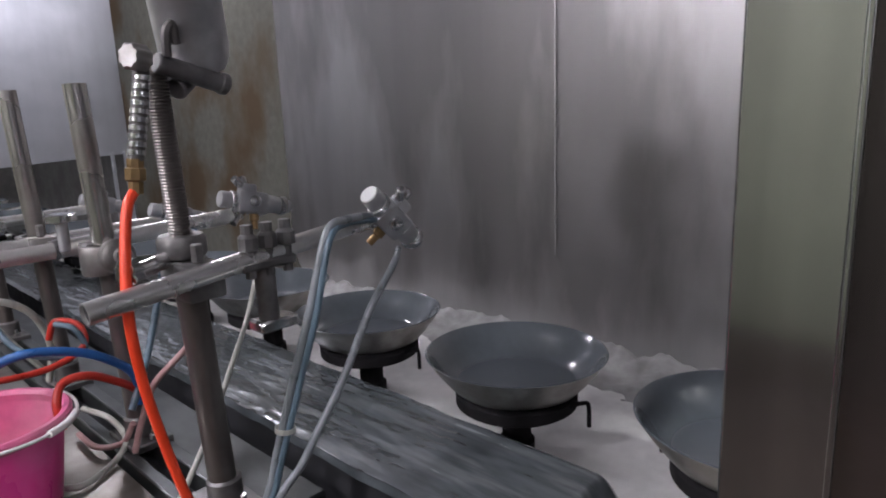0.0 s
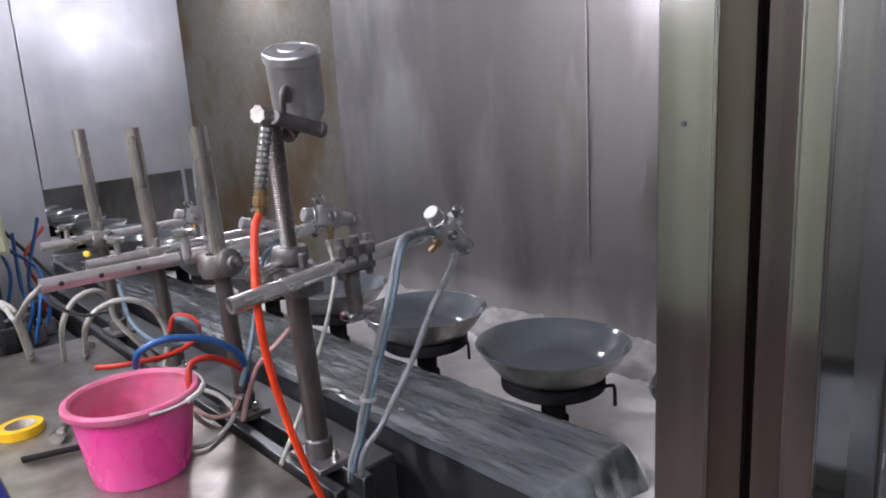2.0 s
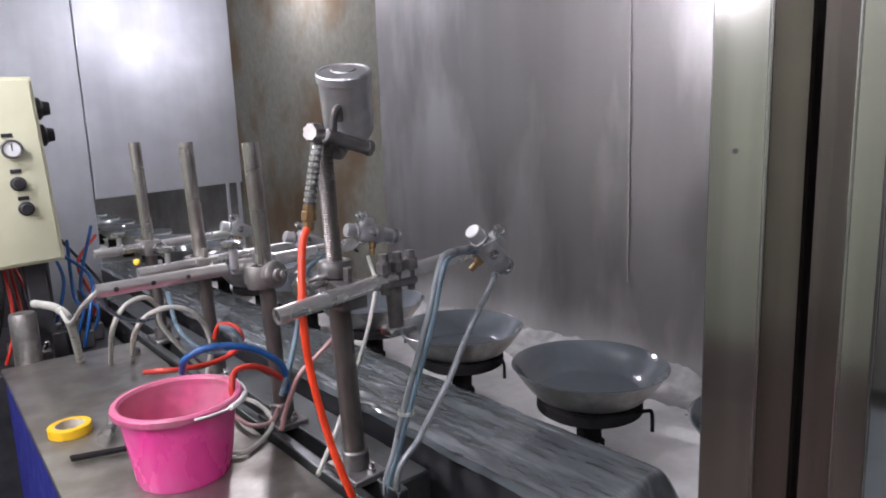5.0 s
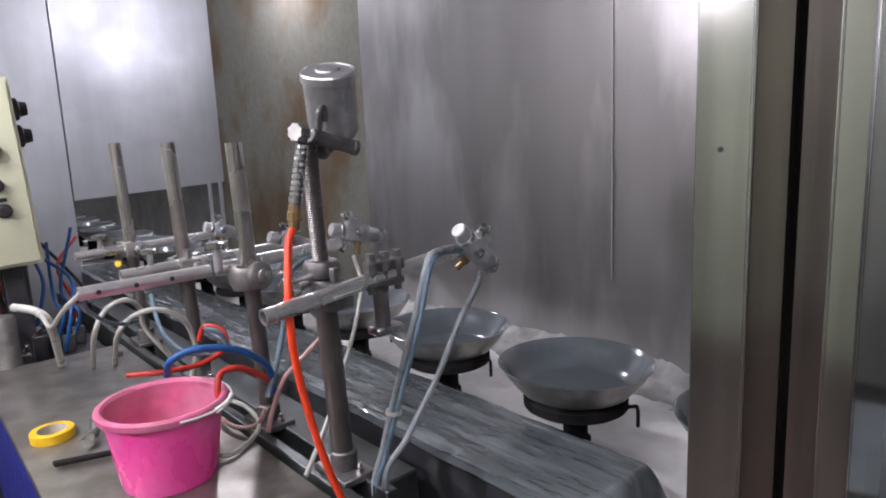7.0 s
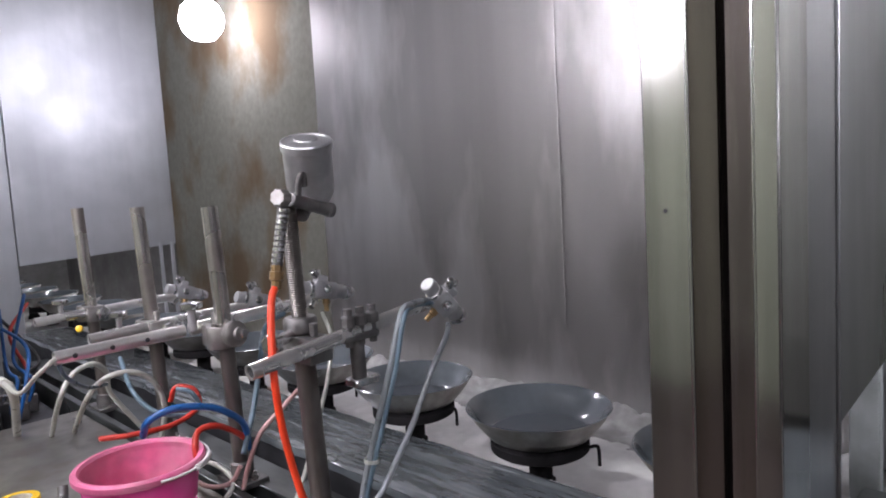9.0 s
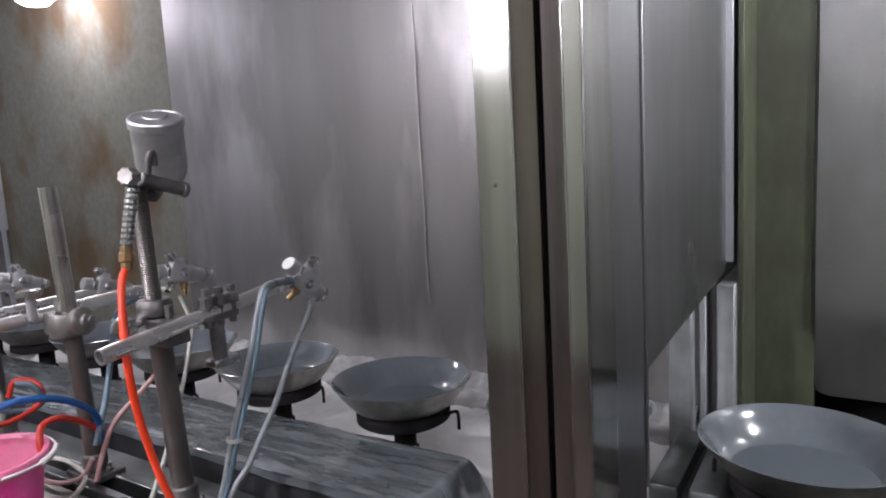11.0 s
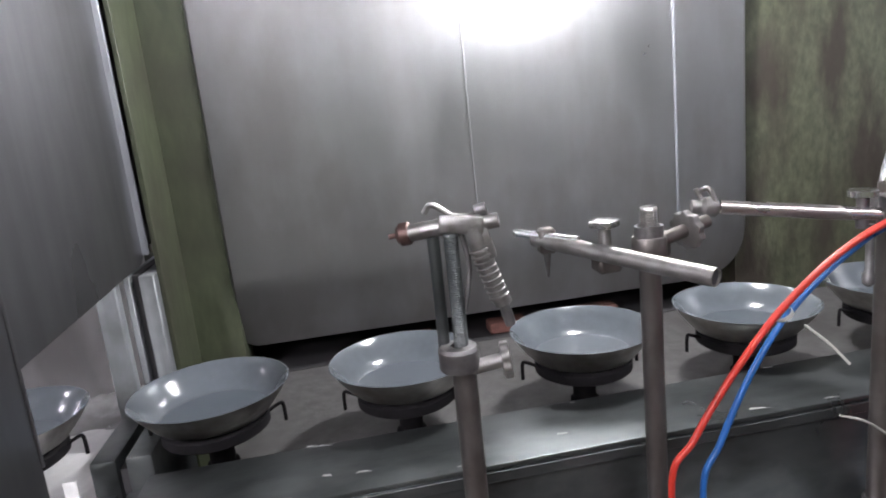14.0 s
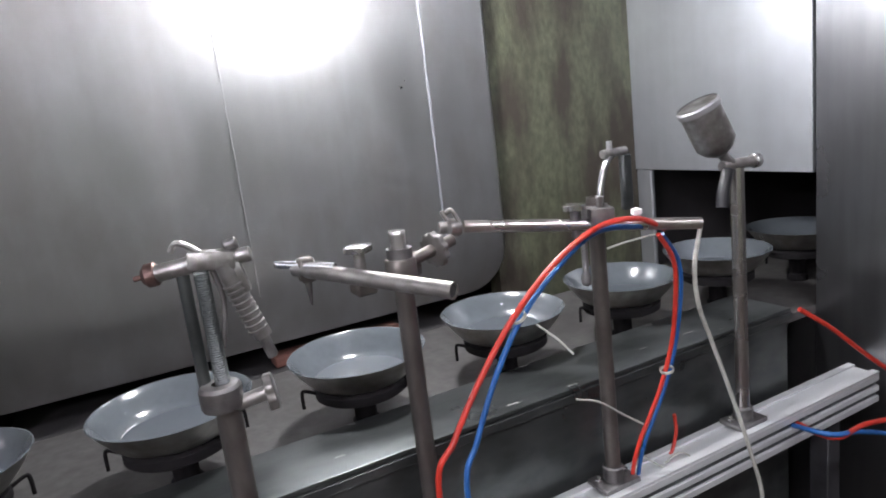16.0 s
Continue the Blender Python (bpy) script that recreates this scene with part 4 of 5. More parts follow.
part("air_cap", lathe([(0, 0), (0.013, 0), (0.017, 0.004), (0.017, 0.016), (0.011, 0.022), (0.004, 0.024), (0.004, 0.034), (0, 0.034)], 20, (0.58, -0.14, 1.238), (0.3, 1, -0.12)), COPPER, hg, "copper coloured air cap")
hb = box(-0.013, 0.013, -0.034, 0.03, -0.014, 0.013, 0.005, segments=2)
bmesh.ops.transform(hb, matrix=pose(0.553, -0.206, 1.247, 6, 0, -18), verts=hb.verts[:])
part("head", hb, WORN_GUN, hg)
hb = box(-0.011, 0.011, -0.02, 0.012, -0.05, 0.0, 0.005, segments=2)
bmesh.ops.transform(hb, matrix=pose(0.548, -0.222, 1.24, -14, 0, -12), verts=hb.verts[:])
part("grip_neck", hb, WORN_GUN, hg)
part("hook", sweep([(0.553, -0.195, 1.258), (0.556, -0.178, 1.272), (0.56, -0.166, 1.276), (0.563, -0.158, 1.266)], 0.0045, 8, 5), WORN_GUN, hg)
part("rear_knob", rod((0.548, -0.226, 1.262), (0.543, -0.243, 1.266), 0.009, 14), IRON, hg)
part("rear_knob", rod((0.546, -0.23, 1.244), (0.538, -0.258, 1.248), 0.011, 14), WORN_GUN, hg)
grip = sweep([(0.546, -0.222, 1.24), (0.545, -0.232, 1.2), (0.544, -0.247, 1.15), (0.543, -0.256, 1.125)], 0.0135, 12, 6)
gr = part("grip", grip, WORN_GUN, hg)
ribs = None
for k in range(9):
    p = Vector((0.5435, -0.228, 1.208)).lerp(Vector((0.5425, -0.25, 1.138)), k / 8)
    ribs = lathe([(0.0128, -0.0022), (0.0152, -0.0013), (0.0152, 0.0013), (0.0128, 0.0022)], 14, p, (0, 0.3, 1), ribs)
part("grip_ribs", ribs, ALU_DULL, gr)
part("hose_stub", rod((0.543, -0.256, 1.125), (0.542, -0.264, 1.092), 0.008, 12), IRON, hg)
part("trigger", sweep([(0.553, -0.205, 1.235), (0.552, -0.213, 1.19), (0.551, -0.207, 1.15), (0.551, -0.2, 1.12)], 0.004, 8, 5), IRON, hg)

bar_thing((0.66, -0.345, 1.187), (0.396, -0.495, 1.164), 0.0128, "steel tube set across the pole with an open end", ALU_DULL)
tipb = thing("rod_tip", 0.66, -0.34, 1.19, "thin bright rod and dark bracket at the end of the tube", "bar")
part("rod", rod((0.585, -0.39, 1.192), (0.69, -0.32, 1.195), 0.0065, 14), CHROME, tipb)
part("bracket", box(0.632, 0.656, -0.372, -0.345, 1.165, 1.206, 0.004), RUSTY, tipb)
part("spike", lathe([(0, 0), (0.007, 0), (0.002, 0.04), (0, 0.042)], 10, (0.644, -0.358, 1.166), (0, 0, -1)), IRON, tipb)
cl_2 = clamp_thing(0.55, -0.485, 1.172, (-0.75, -0.66, 0), "brown cast cross clamp on the pole", RUSTY, False, (0.4, -0.3, 0))
c2 = cl_2
part("pipe", threaded((0.55, -0.485, 1.19), (0.55, -0.485, 1.236), 0.0145, 0.004), TUBE, c2)
part("collar", lathe([(0.0165, 0), (0.021, 0), (0.021, 0.018), (0.0165, 0.018)], 24, (0.55, -0.485, 1.19)), IRON, c2)
k2 = cl_2
part("post", rod((0.57, -0.425, 1.15), (0.57, -0.425, 1.215), 0.0095, 14), ALU_DULL, k2)
part("knob", hex_knob(None, (0.57, -0.425, 1.21), (0, 0, 1), 0.022, 0.012, 4), CHROME, k2)
part("block", box(0.552, 0.588, -0.445, -0.407, 1.142, 1.175, 0.005), RUSTY, k2)
disc = cl_2
part("shaft", rod((0.555, -0.5, 1.18), (0.585, -0.60, 1.195), 0.0105, 14), RUSTY, disc)
part("wheel", hex_knob(None, (0.57, -0.552, 1.187), (0.28, -1, 0.13), 0.029, 0.014, 10), ALU_DULL, disc)

bar_thing((0.612, -0.64, 1.208), (0.45, -1.047, 1.155), 0.011, "long bright steel rod across the pole", TUBE, wall=0.0015)
nt = thing("rod_fitting", 0.617, -0.625, 1.21, "small brass and steel swivel fitting on the rod end", "fitting")
part("swivel", lathe([(0, 0), (0.013, 0), (0.016, 0.004), (0.016, 0.02), (0.011, 0.026), (0.011, 0.04), (0, 0.04)], 18, (0.613, -0.635, 1.208), (0.28, 0.9, 0.1)), ALU_DULL, nt)
part("wing", sweep([(0.605, -0.63, 1.215), (0.612, -0.62, 1.24), (0.622, -0.612, 1.236)], 0.0045, 8, 5), ALU_DULL, nt)
part("wing", sweep([(0.622, -0.618, 1.215), (0.63, -0.608, 1.24)], 0.0045, 8, 5), ALU_DULL, nt)
cl_d = clamp_thing(0.55, -0.886, 1.19, (-0.4, -0.9, 0), "dark cross clamp on the pole with the long rod", IRON, False, (-0.9, 0.4, 0))
k3 = cl_d
part("post", rod((0.538, -0.83, 1.16), (0.538, -0.83, 1.213), 0.009, 14), IRON, k3)
part("knob", hex_knob(None, (0.538, -0.83, 1.21), (0, 0, 1), 0.022, 0.011, 4), CHROME, k3)
part("pin", lathe([(0, 0), (0.006, 0), (0.006, 0.075), (0.0095, 0.08), (0.0095, 0.095), (0.004, 0.1), (0, 0.1)], 12, (0.538, -0.845, 1.165), (0, 0, -1)), IRON, k3)
wk = cl_d
part("knob", lathe([(0, 0), (0.006, 0), (0.006, 0.012), (0.01, 0.014), (0.01, 0.022), (0, 0.026)], 14, (0.495, -0.935, 1.175)), WHITE, wk)

# tilted cup gun on the last pole
tg = thing("tilted_cup_gun", 0.55, -1.27, 1.22, "hand spray gun with a tilted grey cup on a pole", "spray gun")
C2, A2 = Vector((0.555, -1.235, 1.262)), Vector((0.12, 0.42, 0.9))
cp2 = part("cup", lathe([(0, -0.005), (0.014, -0.005), (0.03, 0.006), (0.041, 0.022), (0.0415, 0.035), (0.0415, 0.102), (0.0435, 0.104), (0.0435, 0.111), (0.04, 0.114), (0, 0.114)], 36, C2, A2), WORN_GUN, tg)
part("rim", lathe([(0.0425, 0.1), (0.0448, 0.101), (0.0448, 0.112), (0.042, 0.1155)], 36, C2, A2), ALU, cp2)
part("neck", rod(C2, (0.55, -1.262, 1.235), 0.011, 14), IRON, tg)
part("body", rod((0.552, -1.235, 1.232), (0.548, -1.33, 1.232), 0.012, 16), ALU_DULL, tg)
part("air_cap", lathe([(0, 0), (0.012, 0), (0.016, 0.003), (0.016, 0.016), (0.008, 0.022), (0, 0.022)], 18, (0.548, -1.325, 1.232), (0, -1, 0)), CHROME, tg)
part("grip", sweep([(0.545, -1.245, 1.225), (0.54, -1.222, 1.18), (0.538, -1.215, 1.15)], 0.0125, 12, 6), BLACK_PLASTIC, tg)
part("trigger", sweep([(0.55, -1.265, 1.215), (0.545, -1.24, 1.185)], 0.003, 8, 4), CHROME, tg)

# curved pipe gun between the poles, over the pans
pg = thing("pipe_gun", 0.84, -1.2, 1.1, "thin bent steel pipe spray head above the pans", "spray gun")
part("bent_pipe", sweep([(0.838, -1.15, 1.15), (0.84, -1.16, 1.2), (0.842, -1.18, 1.245), (0.845, -1.205, 1.265)], 0.009, 12, 6), CHROME, pg)
part("head", rod((0.842, -1.17, 1.268), (0.846, -1.25, 1.268), 0.011, 14), ALU_DULL, pg)
part("top_screw", rod((0.843, -1.195, 1.268), (0.843, -1.195, 1.298), 0.007, 12), ALU, pg)
part("body", box(0.835, 0.855, -1.262, -1.228, 1.12, 1.262, 0.006), COVER, pg)
part("holder", rod((0.838, -1.15, 1.152), (0.556, -0.892, 1.2), 0.007, 12), IRON, pg)

# ---- hoses ----
hose("orange_hose", [(0.352, 1.058, 1.258), (0.338, 1.050, 1.239), (0.324, 1.035, 1.188), (0.3155, 1.022, 1.138), (0.318, 1.02, 1.082), (0.325, 1.018, 1.031), (0.336, 1.010, 0.965), (0.347, 1.000, 0.914), (0.357, 0.995, 0.878), (0.40, 0.98, 0.72)], 0.0054, ORANGE, "bright orange air hose hanging from the cup gun")
hose("grey_hose", [(0.625, 1.02, 1.195), (0.569, 1.000, 1.200), (0.532, 0.990, 1.190), (0.502, 0.990, 1.109), (0.471, 1.000, 1.009), (0.445, 1.010, 0.915), (0.432, 1.020, 0.824), (0.5, 1.03, 0.6)], 0.0052, GREY_HOSE, "grey blue paint hose looping down from the spray gun")
hose("grey_hose", [(0.628, 1.015, 1.19), (0.573, 1.005, 1.194), (0.528, 0.980, 1.183), (0.502, 0.980, 1.102), (0.471, 0.990, 1.003), (0.443, 1.000, 0.910), (0.432, 1.010, 0.828), (0.51, 1.02, 0.6)], 0.004, CYAN, "pale blue air hose tied along the grey hose")
hose("grey_hose", [(0.672, 1.022, 1.143), (0.628, 0.985, 1.135), (0.567, 0.965, 1.091), (0.521, 0.970, 1.012), (0.470, 0.980, 0.935), (0.430, 0.990, 0.856), (0.5, 1.0, 0.6)], 0.0048, GREY_HOSE, "straight grey hose from the gun nozzle end")
tie = thing("cable_tie", 0.52, 1.0, 0.97, "white cable tie round the hoses", "cable tie")
part("band", lathe([(0.011, -0.003), (0.0122, -0.003), (0.0122, 0.003), (0.011, 0.003)], 16, (0.460, 1.000, 0.970), (0.1, 0, 1)), CLEAR, tie)
hose("pale_hose", [(0.655, 1.38, 1.135), (0.616, 1.300, 1.095), (0.565, 1.250, 1.035), (0.505, 1.200, 0.986), (0.434, 1.150, 0.919), (0.360, 1.100, 0.867)], 0.004, CLEAR, "pale hose running down behind the pole")
hose("blue_hose", [(0.560, 1.380, 1.151), (0.504, 1.360, 1.135), (0.468, 1.330, 1.074), (0.431, 1.300, 1.003), (0.388, 1.270, 0.938)], 0.005, CYAN, "blue air hose behind the orange hose")
hose("pink_hose", [(0.478, 1.220, 1.040), (0.450, 1.240, 1.006), (0.418, 1.260, 0.968), (0.401, 1.280, 0.910), (0.387, 1.280, 0.871)], 0.0045, PINK_HOSE, "faded pink hose beside the pole")
hose("blue_hose", [(0.244, 1.330, 1.004), (0.244, 1.300, 1.036), (0.280, 1.280, 1.051), (0.332, 1.270, 1.040), (0.370, 1.270, 1.017), (0.400, 1.280, 0.984), (0.409, 1.290, 0.936)], 0.006, BLUE, "bright blue air hose looping over the table edge")
hose("red_hose", [(0.297, 1.250, 0.952), (0.299, 1.260, 0.987), (0.313, 1.270, 1.005), (0.343, 1.270, 1.004), (0.381, 1.280, 0.979), (0.405, 1.290, 0.957)], 0.0055, RED, "red air hose arching beside the pole")
hose("red_hose", [(0.213, 1.450, 0.981), (0.262, 1.420, 0.981), (0.334, 1.420, 0.978), (0.386, 1.430, 0.995), (0.389, 1.450, 1.024), (0.364, 1.470, 1.032), (0.354, 1.480, 1.004)], 0.005, RED, "red hose looped behind the bucket")
hose("blue_hose", [(0.360, 1.460, 1.031), (0.379, 1.440, 1.023), (0.388, 1.430, 0.993), (0.364, 1.440, 0.982), (0.315, 1.450, 1.000), (0.294, 1.500, 1.036), (0.311, 1.600, 1.084)], 0.0045, CYAN, "pale blue hose looped with the red hose")
hose("pale_hose", [(0.265, 1.974, 0.852), (0.225, 1.720, 0.995), (0.249, 1.700, 1.049), (0.290, 1.700, 1.062), (0.321, 1.720, 1.031), (0.335, 1.750, 0.976), (0.40, 1.75, 0.87)], 0.0055, CLEAR, "cloudy hose arching over the table")
hose("pale_hose", [(0.309, 1.956, 0.852), (0.237, 1.580, 1.022), (0.267, 1.560, 1.059), (0.313, 1.550, 1.062), (0.354, 1.550, 1.030), (0.374, 1.560, 0.969), (0.368, 1.580, 0.904)], 0.0055, CLEAR, "cloudy hose arching over the table")
hose("blue_hose", [(0.15, 1.40, 1.145), (0.163, 1.420, 1.112), (0.217, 1.500, 1.065), (0.281, 1.600, 1.037)], 0.0035, CYAN, "thin blue hose from the end of the tube")
hose("pale_hose", [(0.15, 1.402, 1.15), (0.132, 1.450, 1.118), (0.132, 1.600, 1.059), (0.152, 1.840, 1.041)], 0.004, CLEAR, "pale hose tied to the end of the tube")
hose("pale_hose", [(0.113, 1.900, 1.048), (0.148, 1.850, 1.040), (0.163, 1.800, 1.012), (0.211, 2.051, 0.855)], 0.009, CLEAR, "thick pale hose beside the table")
hose("pale_hose", [(0.284, 1.296, 0.860), (0.314, 1.272, 0.858), (0.361, 1.298, 0.858), (0.393, 1.328, 0.870), (0.398, 1.399, 0.880), (0.383, 1.473, 0.880)], 0.0045, CLEAR, "pale hose lying on the table by the bucket")
hose("pale_hose", [(0.361, 1.433, 0.858), (0.362, 1.360, 0.862), (0.388, 1.329, 0.868), (0.401, 1.311, 0.900)], 0.0045, PINK_HOSE, "pinkish hose coiled on the table edge")
hose("red_hose", [(0.480, -0.986, 1.153), (0.470, -0.915, 1.185), (0.460, -0.816, 1.190), (0.460, -0.722, 1.150), (0.460, -0.630, 1.078), (0.460, -0.556, 0.993), (0.460, -0.498, 0.908), (0.460, -0.460, 0.826), (0.46, -0.5, 0.5)], 0.0051, RED, "bright red air hose looping over the long rod")
hose("blue_hose", [(0.490, -0.961, 1.162), (0.475, -0.828, 1.178), (0.470, -0.734, 1.138), (0.465, -0.649, 1.072), (0.460, -0.588, 0.995), (0.460, -0.538, 0.894), (0.460, -0.509, 0.806), (0.46, -0.54, 0.5)], 0.0048, BLUE, "blue air hose tied beneath the red hose")
hose("red_hose", [(0.480, -0.971, 1.145), (0.490, -1.014, 1.092), (0.500, -1.031, 1.036), (0.510, -1.025, 0.920), (0.520, -0.994, 0.817), (0.530, -0.938, 0.709), (0.540, -0.923, 0.634)], 0.0045, RED, "red hose hanging down beside the pole")
hose("blue_hose", [(0.485, -0.986, 1.142), (0.500, -1.040, 1.080), (0.510, -1.054, 1.006), (0.520, -1.040, 0.889), (0.530, -1.010, 0.796), (0.540, -0.962, 0.696), (0.550, -0.948, 0.619)], 0.0041, BLUE, "dark blue hose hanging with the red hose")
hose("pale_hose", [(0.45, -1.047, 1.15), (0.450, -1.028, 1.078), (0.460, -1.045, 0.996), (0.470, -1.092, 0.900), (0.470, -1.142, 0.775), (0.460, -1.177, 0.652), (0.450, -1.204, 0.520), (0.44, -1.15, 0.45)], 0.0042, CLEAR, "thin pale hose hanging from the rod end")
hose("red_hose", [(0.560, -1.500, 0.852), (0.530, -1.573, 0.794), (0.500, -1.662, 0.711), (0.480, -1.750, 0.639)], 0.006, RED, "red hose running along the end of the cover")
hose("blue_hose", [(0.53, -1.4, 0.6), (0.420, -1.394, 0.618), (0.410, -1.482, 0.598), (0.400, -1.600, 0.553), (0.380, -1.708, 0.493)], 0.006, BLUE, "blue hose lying past the rail")
hose("red_hose", [(0.53, -1.42, 0.6), (0.420, -1.404, 0.607), (0.410, -1.504, 0.608), (0.400, -1.622, 0.589)], 0.006, RED, "red hose lying past the rail")
hose("cable_tie", [(0.460, -0.671, 1.053), (0.440, -0.694, 1.028), (0.420, -0.710, 1.002)], 0.002, CLEAR, "white cable tie tail on the red and blue hoses")
hose("cable_tie", [(0.520, -0.785, 0.863), (0.520, -0.837, 0.841), (0.530, -0.899, 0.793), (0.530, -0.956, 0.750)], 0.002, CLEAR, "white cable tie tail across the pole")
hose("cable_tie", [(0.460, -0.831, 1.149), (0.470, -0.886, 1.149), (0.480, -0.964, 1.147)], 0.002, CLEAR, "white cable tie tail beside the rod")
hose("cable_tie", [(0.545, -1.022, 0.631), (0.540, -1.059, 0.644), (0.530, -1.082, 0.632), (0.520, -1.095, 0.597)], 0.002, CLEAR, "white cable tie tail bent over the aluminium rail")
hose("cable_tie", [(0.545, -0.956, 0.677), (0.540, -0.972, 0.661), (0.535, -1.005, 0.634)], 0.002, CLEAR, "white cable tie tail on the aluminium rail")
hose("red_hose", [(0.570, -1.083, 0.713), (0.570, -1.085, 0.671), (0.565, -1.064, 0.634), (0.560, -1.024, 0.611)], 0.004, RED, "short red hose end standing behind the rail")
for cpos, way, words in (((0.463, -0.639, 1.073), (0, 0.5, 0.8), "white cable tie round the red and blue hoses"),
                         ((0.515, -1.011, 0.856), (0, 0.2, 1), "white cable tie round the hanging hoses")):
    t2 = thing("cable_tie", *cpos, words, "cable tie")
    part("band", lathe([(0.0125, -0.003), (0.0138, -0.003), (0.0138, 0.003), (0.0125, 0.003)], 16, cpos, way), CLEAR, t2)

# ---- on the table ----
bk = thing("bucket", 0.222, 1.292, 0.85, "bright pink plastic bucket with a white handle on the table", "bucket")
BC = (0.222, 1.292, 0.85)
prof = [(0, 0.004), (0.062, 0.004), (0.066, 0.0), (0.071, 0.001), (0.073, 0.008), (0.0755, 0.026), (0.0762, 0.03), (0.077, 0.034), (0.088, 0.112), (0.0885, 0.118)]
part("tub", lathe(prof, 64, BC), PINK, bk)
part("inside", lathe([(0.0885, 0.118), (0.0865, 0.118), (0.0715, 0.012), (0.066, 0.008), (0, 0.008)], 64, BC), PINK_WORN, bk, "dull pink inside dusted with overspray")
part("rim", lathe([(0.0885, 0.116), (0.097, 0.1175), (0.099, 0.121), (0.099, 0.128), (0.096, 0.131), (0.09, 0.1305), (0.0862, 0.126), (0.0862, 0.117)], 64, BC), PINK_WORN, bk, "worn dull pink rim")
bail = []
for k in range(15):
    a = math.radians(-95 + 120 * k / 14)
    bail.append((BC[0] + 0.1035 * math.cos(a), BC[1] + 0.1035 * math.sin(a), BC[2] + 0.126 - 0.004 * math.sin(math.pi * k / 14)))
hw = part("handle_wire", sweep(bail, 0.0022, 8, 3), WHITE, bk, "white plastic bail handle")
part("handle_grip", sweep(bail[4:9], 0.0048, 10, 4), WHITE, hw)

tape = thing("tape_roll", 0.121, 1.668, 0.85, "roll of yellow tape lying on the table", "tape")
tx, ty, _ = (0.109, 1.596, 0.860)
part("tape", lathe([(0.0255, 0.0), (0.036, 0.0), (0.037, 0.001), (0.037, 0.017), (0.036, 0.018), (0.0255, 0.018)], 40, (tx, ty, 0.85)), YELLOW, tape)
part("core", lathe([(0.0235, 0.0005), (0.0255, 0.0005), (0.0255, 0.0175), (0.0235, 0.0175), (0.0235, 0.0005)], 40, (tx, ty, 0.85)), CARD, tape)
wr = thing("wrench", 0.12, 1.48, 0.85, "dark steel wrench lying behind the bucket", "wrench")
w0, w1 = Vector((0.085, 1.457, 0.856)), Vector((0.182, 1.424, 0.856))
part("shank", plate([w0 + Vector((0, 0.008, 0)), w0 - Vector((0, 0.009, 0)), w1 - Vector((0, 0.007, 0)), w1 + Vector((0, 0.007, 0))], (0, 0, 1), 0.007, None, 0.002), BLACK, wr)
part("jaw", lathe([(0.008, 0), (0.016, 0), (0.017, 0.002), (0.017, 0.008), (0.016, 0.01), (0.008, 0.01)], 20, (w1.x + 0.01, w1.y, 0.851)), BLACK, wr)
sp = thing("hose_fitting", 0.15, 1.55, 0.85, "small chrome pipe fitting lying on the table", "fitting")
s0 = (0.143, 1.492, 0.862)
part("nut", lathe([(0, 0), (0.012, 0), (0.012, 0.014), (0.008, 0.016), (0.008, 0.03), (0, 0.03)], 6, (s0[0], s0[1], 0.862), (0.5, 0.8, 0.1)), CHROME, sp)
part("elbow", sweep([(s0[0] + 0.014, s0[1] + 0.022, 0.864), (s0[0] + 0.024, s0[1] + 0.04, 0.866), (s0[0] + 0.028, s0[1] + 0.05, 0.885)], 0.009, 12, 5), IRON, sp)
nut = thing("hex_nut", 0.2, 1.9, 0.85, "dark loose nut on the table", "nut")
n0 = (0.336, 2.025, 0.856)
part("nut", lathe([(0.006, 0), (0.011, 0), (0.011, 0.012), (0.006, 0.012)], 6, (n0[0], n0[1], 0.85)), IRON, nut)

# ---- control cabinet ----
CB_Y = 2.2
cb = thing("control_cabinet", 0.05, 2.3, 0.0, "cream painted control box with a gauge and two knobs", "control box")
part("body", box(-0.16, 0.222, CB_Y + 0.006, CB_Y + 0.2, 1.085, 1.56, 0.004, segments=2), CREAM, cb)
door = part("door", box(-0.15, 0.214, CB_Y - 0.006, CB_Y + 0.005, 1.093, 1.552, 0.004, segments=2), CREAM, cb)
for g0 in ((0.149, 2.200, 1.383),):
    ga = part("gauge", lathe([(0.018, 0.0), (0.024, 0.0), (0.024, 0.016), (0.0215, 0.018), (0.0205, 0.014), (0.018, 0.014)], 32, (g0[0], CB_Y - 0.006, g0[2]), (0, -1, 0)), IRON, cb)
    part("dial", lathe([(0, 0), (0.0205, 0), (0.0205, 0.0125), (0, 0.0125)], 32, (g0[0], CB_Y - 0.0065, g0[2]), (0, -1, 0)), GAUGE, ga, "white gauge dial")
    part("needle", box(g0[0] - 0.001, g0[0] + 0.001, CB_Y - 0.0205, CB_Y - 0.0195, g0[2] - 0.004, g0[2] + 0.015), BLACK_PLASTIC, ga)
for kx, ky in ((0.149, 2.200, 1.296)[::2], (0.156, 2.200, 1.232)[::2]):
    kb = part("control_knob", lathe([(0, 0), (0.018, 0), (0.018, 0.006), (0.014, 0.008), (0.012, 0.024), (0, 0.025)], 24, (kx, CB_Y - 0.006, ky), (0, -1, 0)), BLACK_PLASTIC, cb, "black control knob")
for kx, ky in ((0.145, 2.200, 1.417)[::2], (0.149, 2.200, 1.328)[::2], (0.154, 2.200, 1.259)[::2]):
    part("name_plate", box(kx - 0.012, kx + 0.012, CB_Y - 0.0085, CB_Y - 0.0065, ky - 0.005, ky + 0.005), BLACK_PLASTIC, cb, "small dark plate")
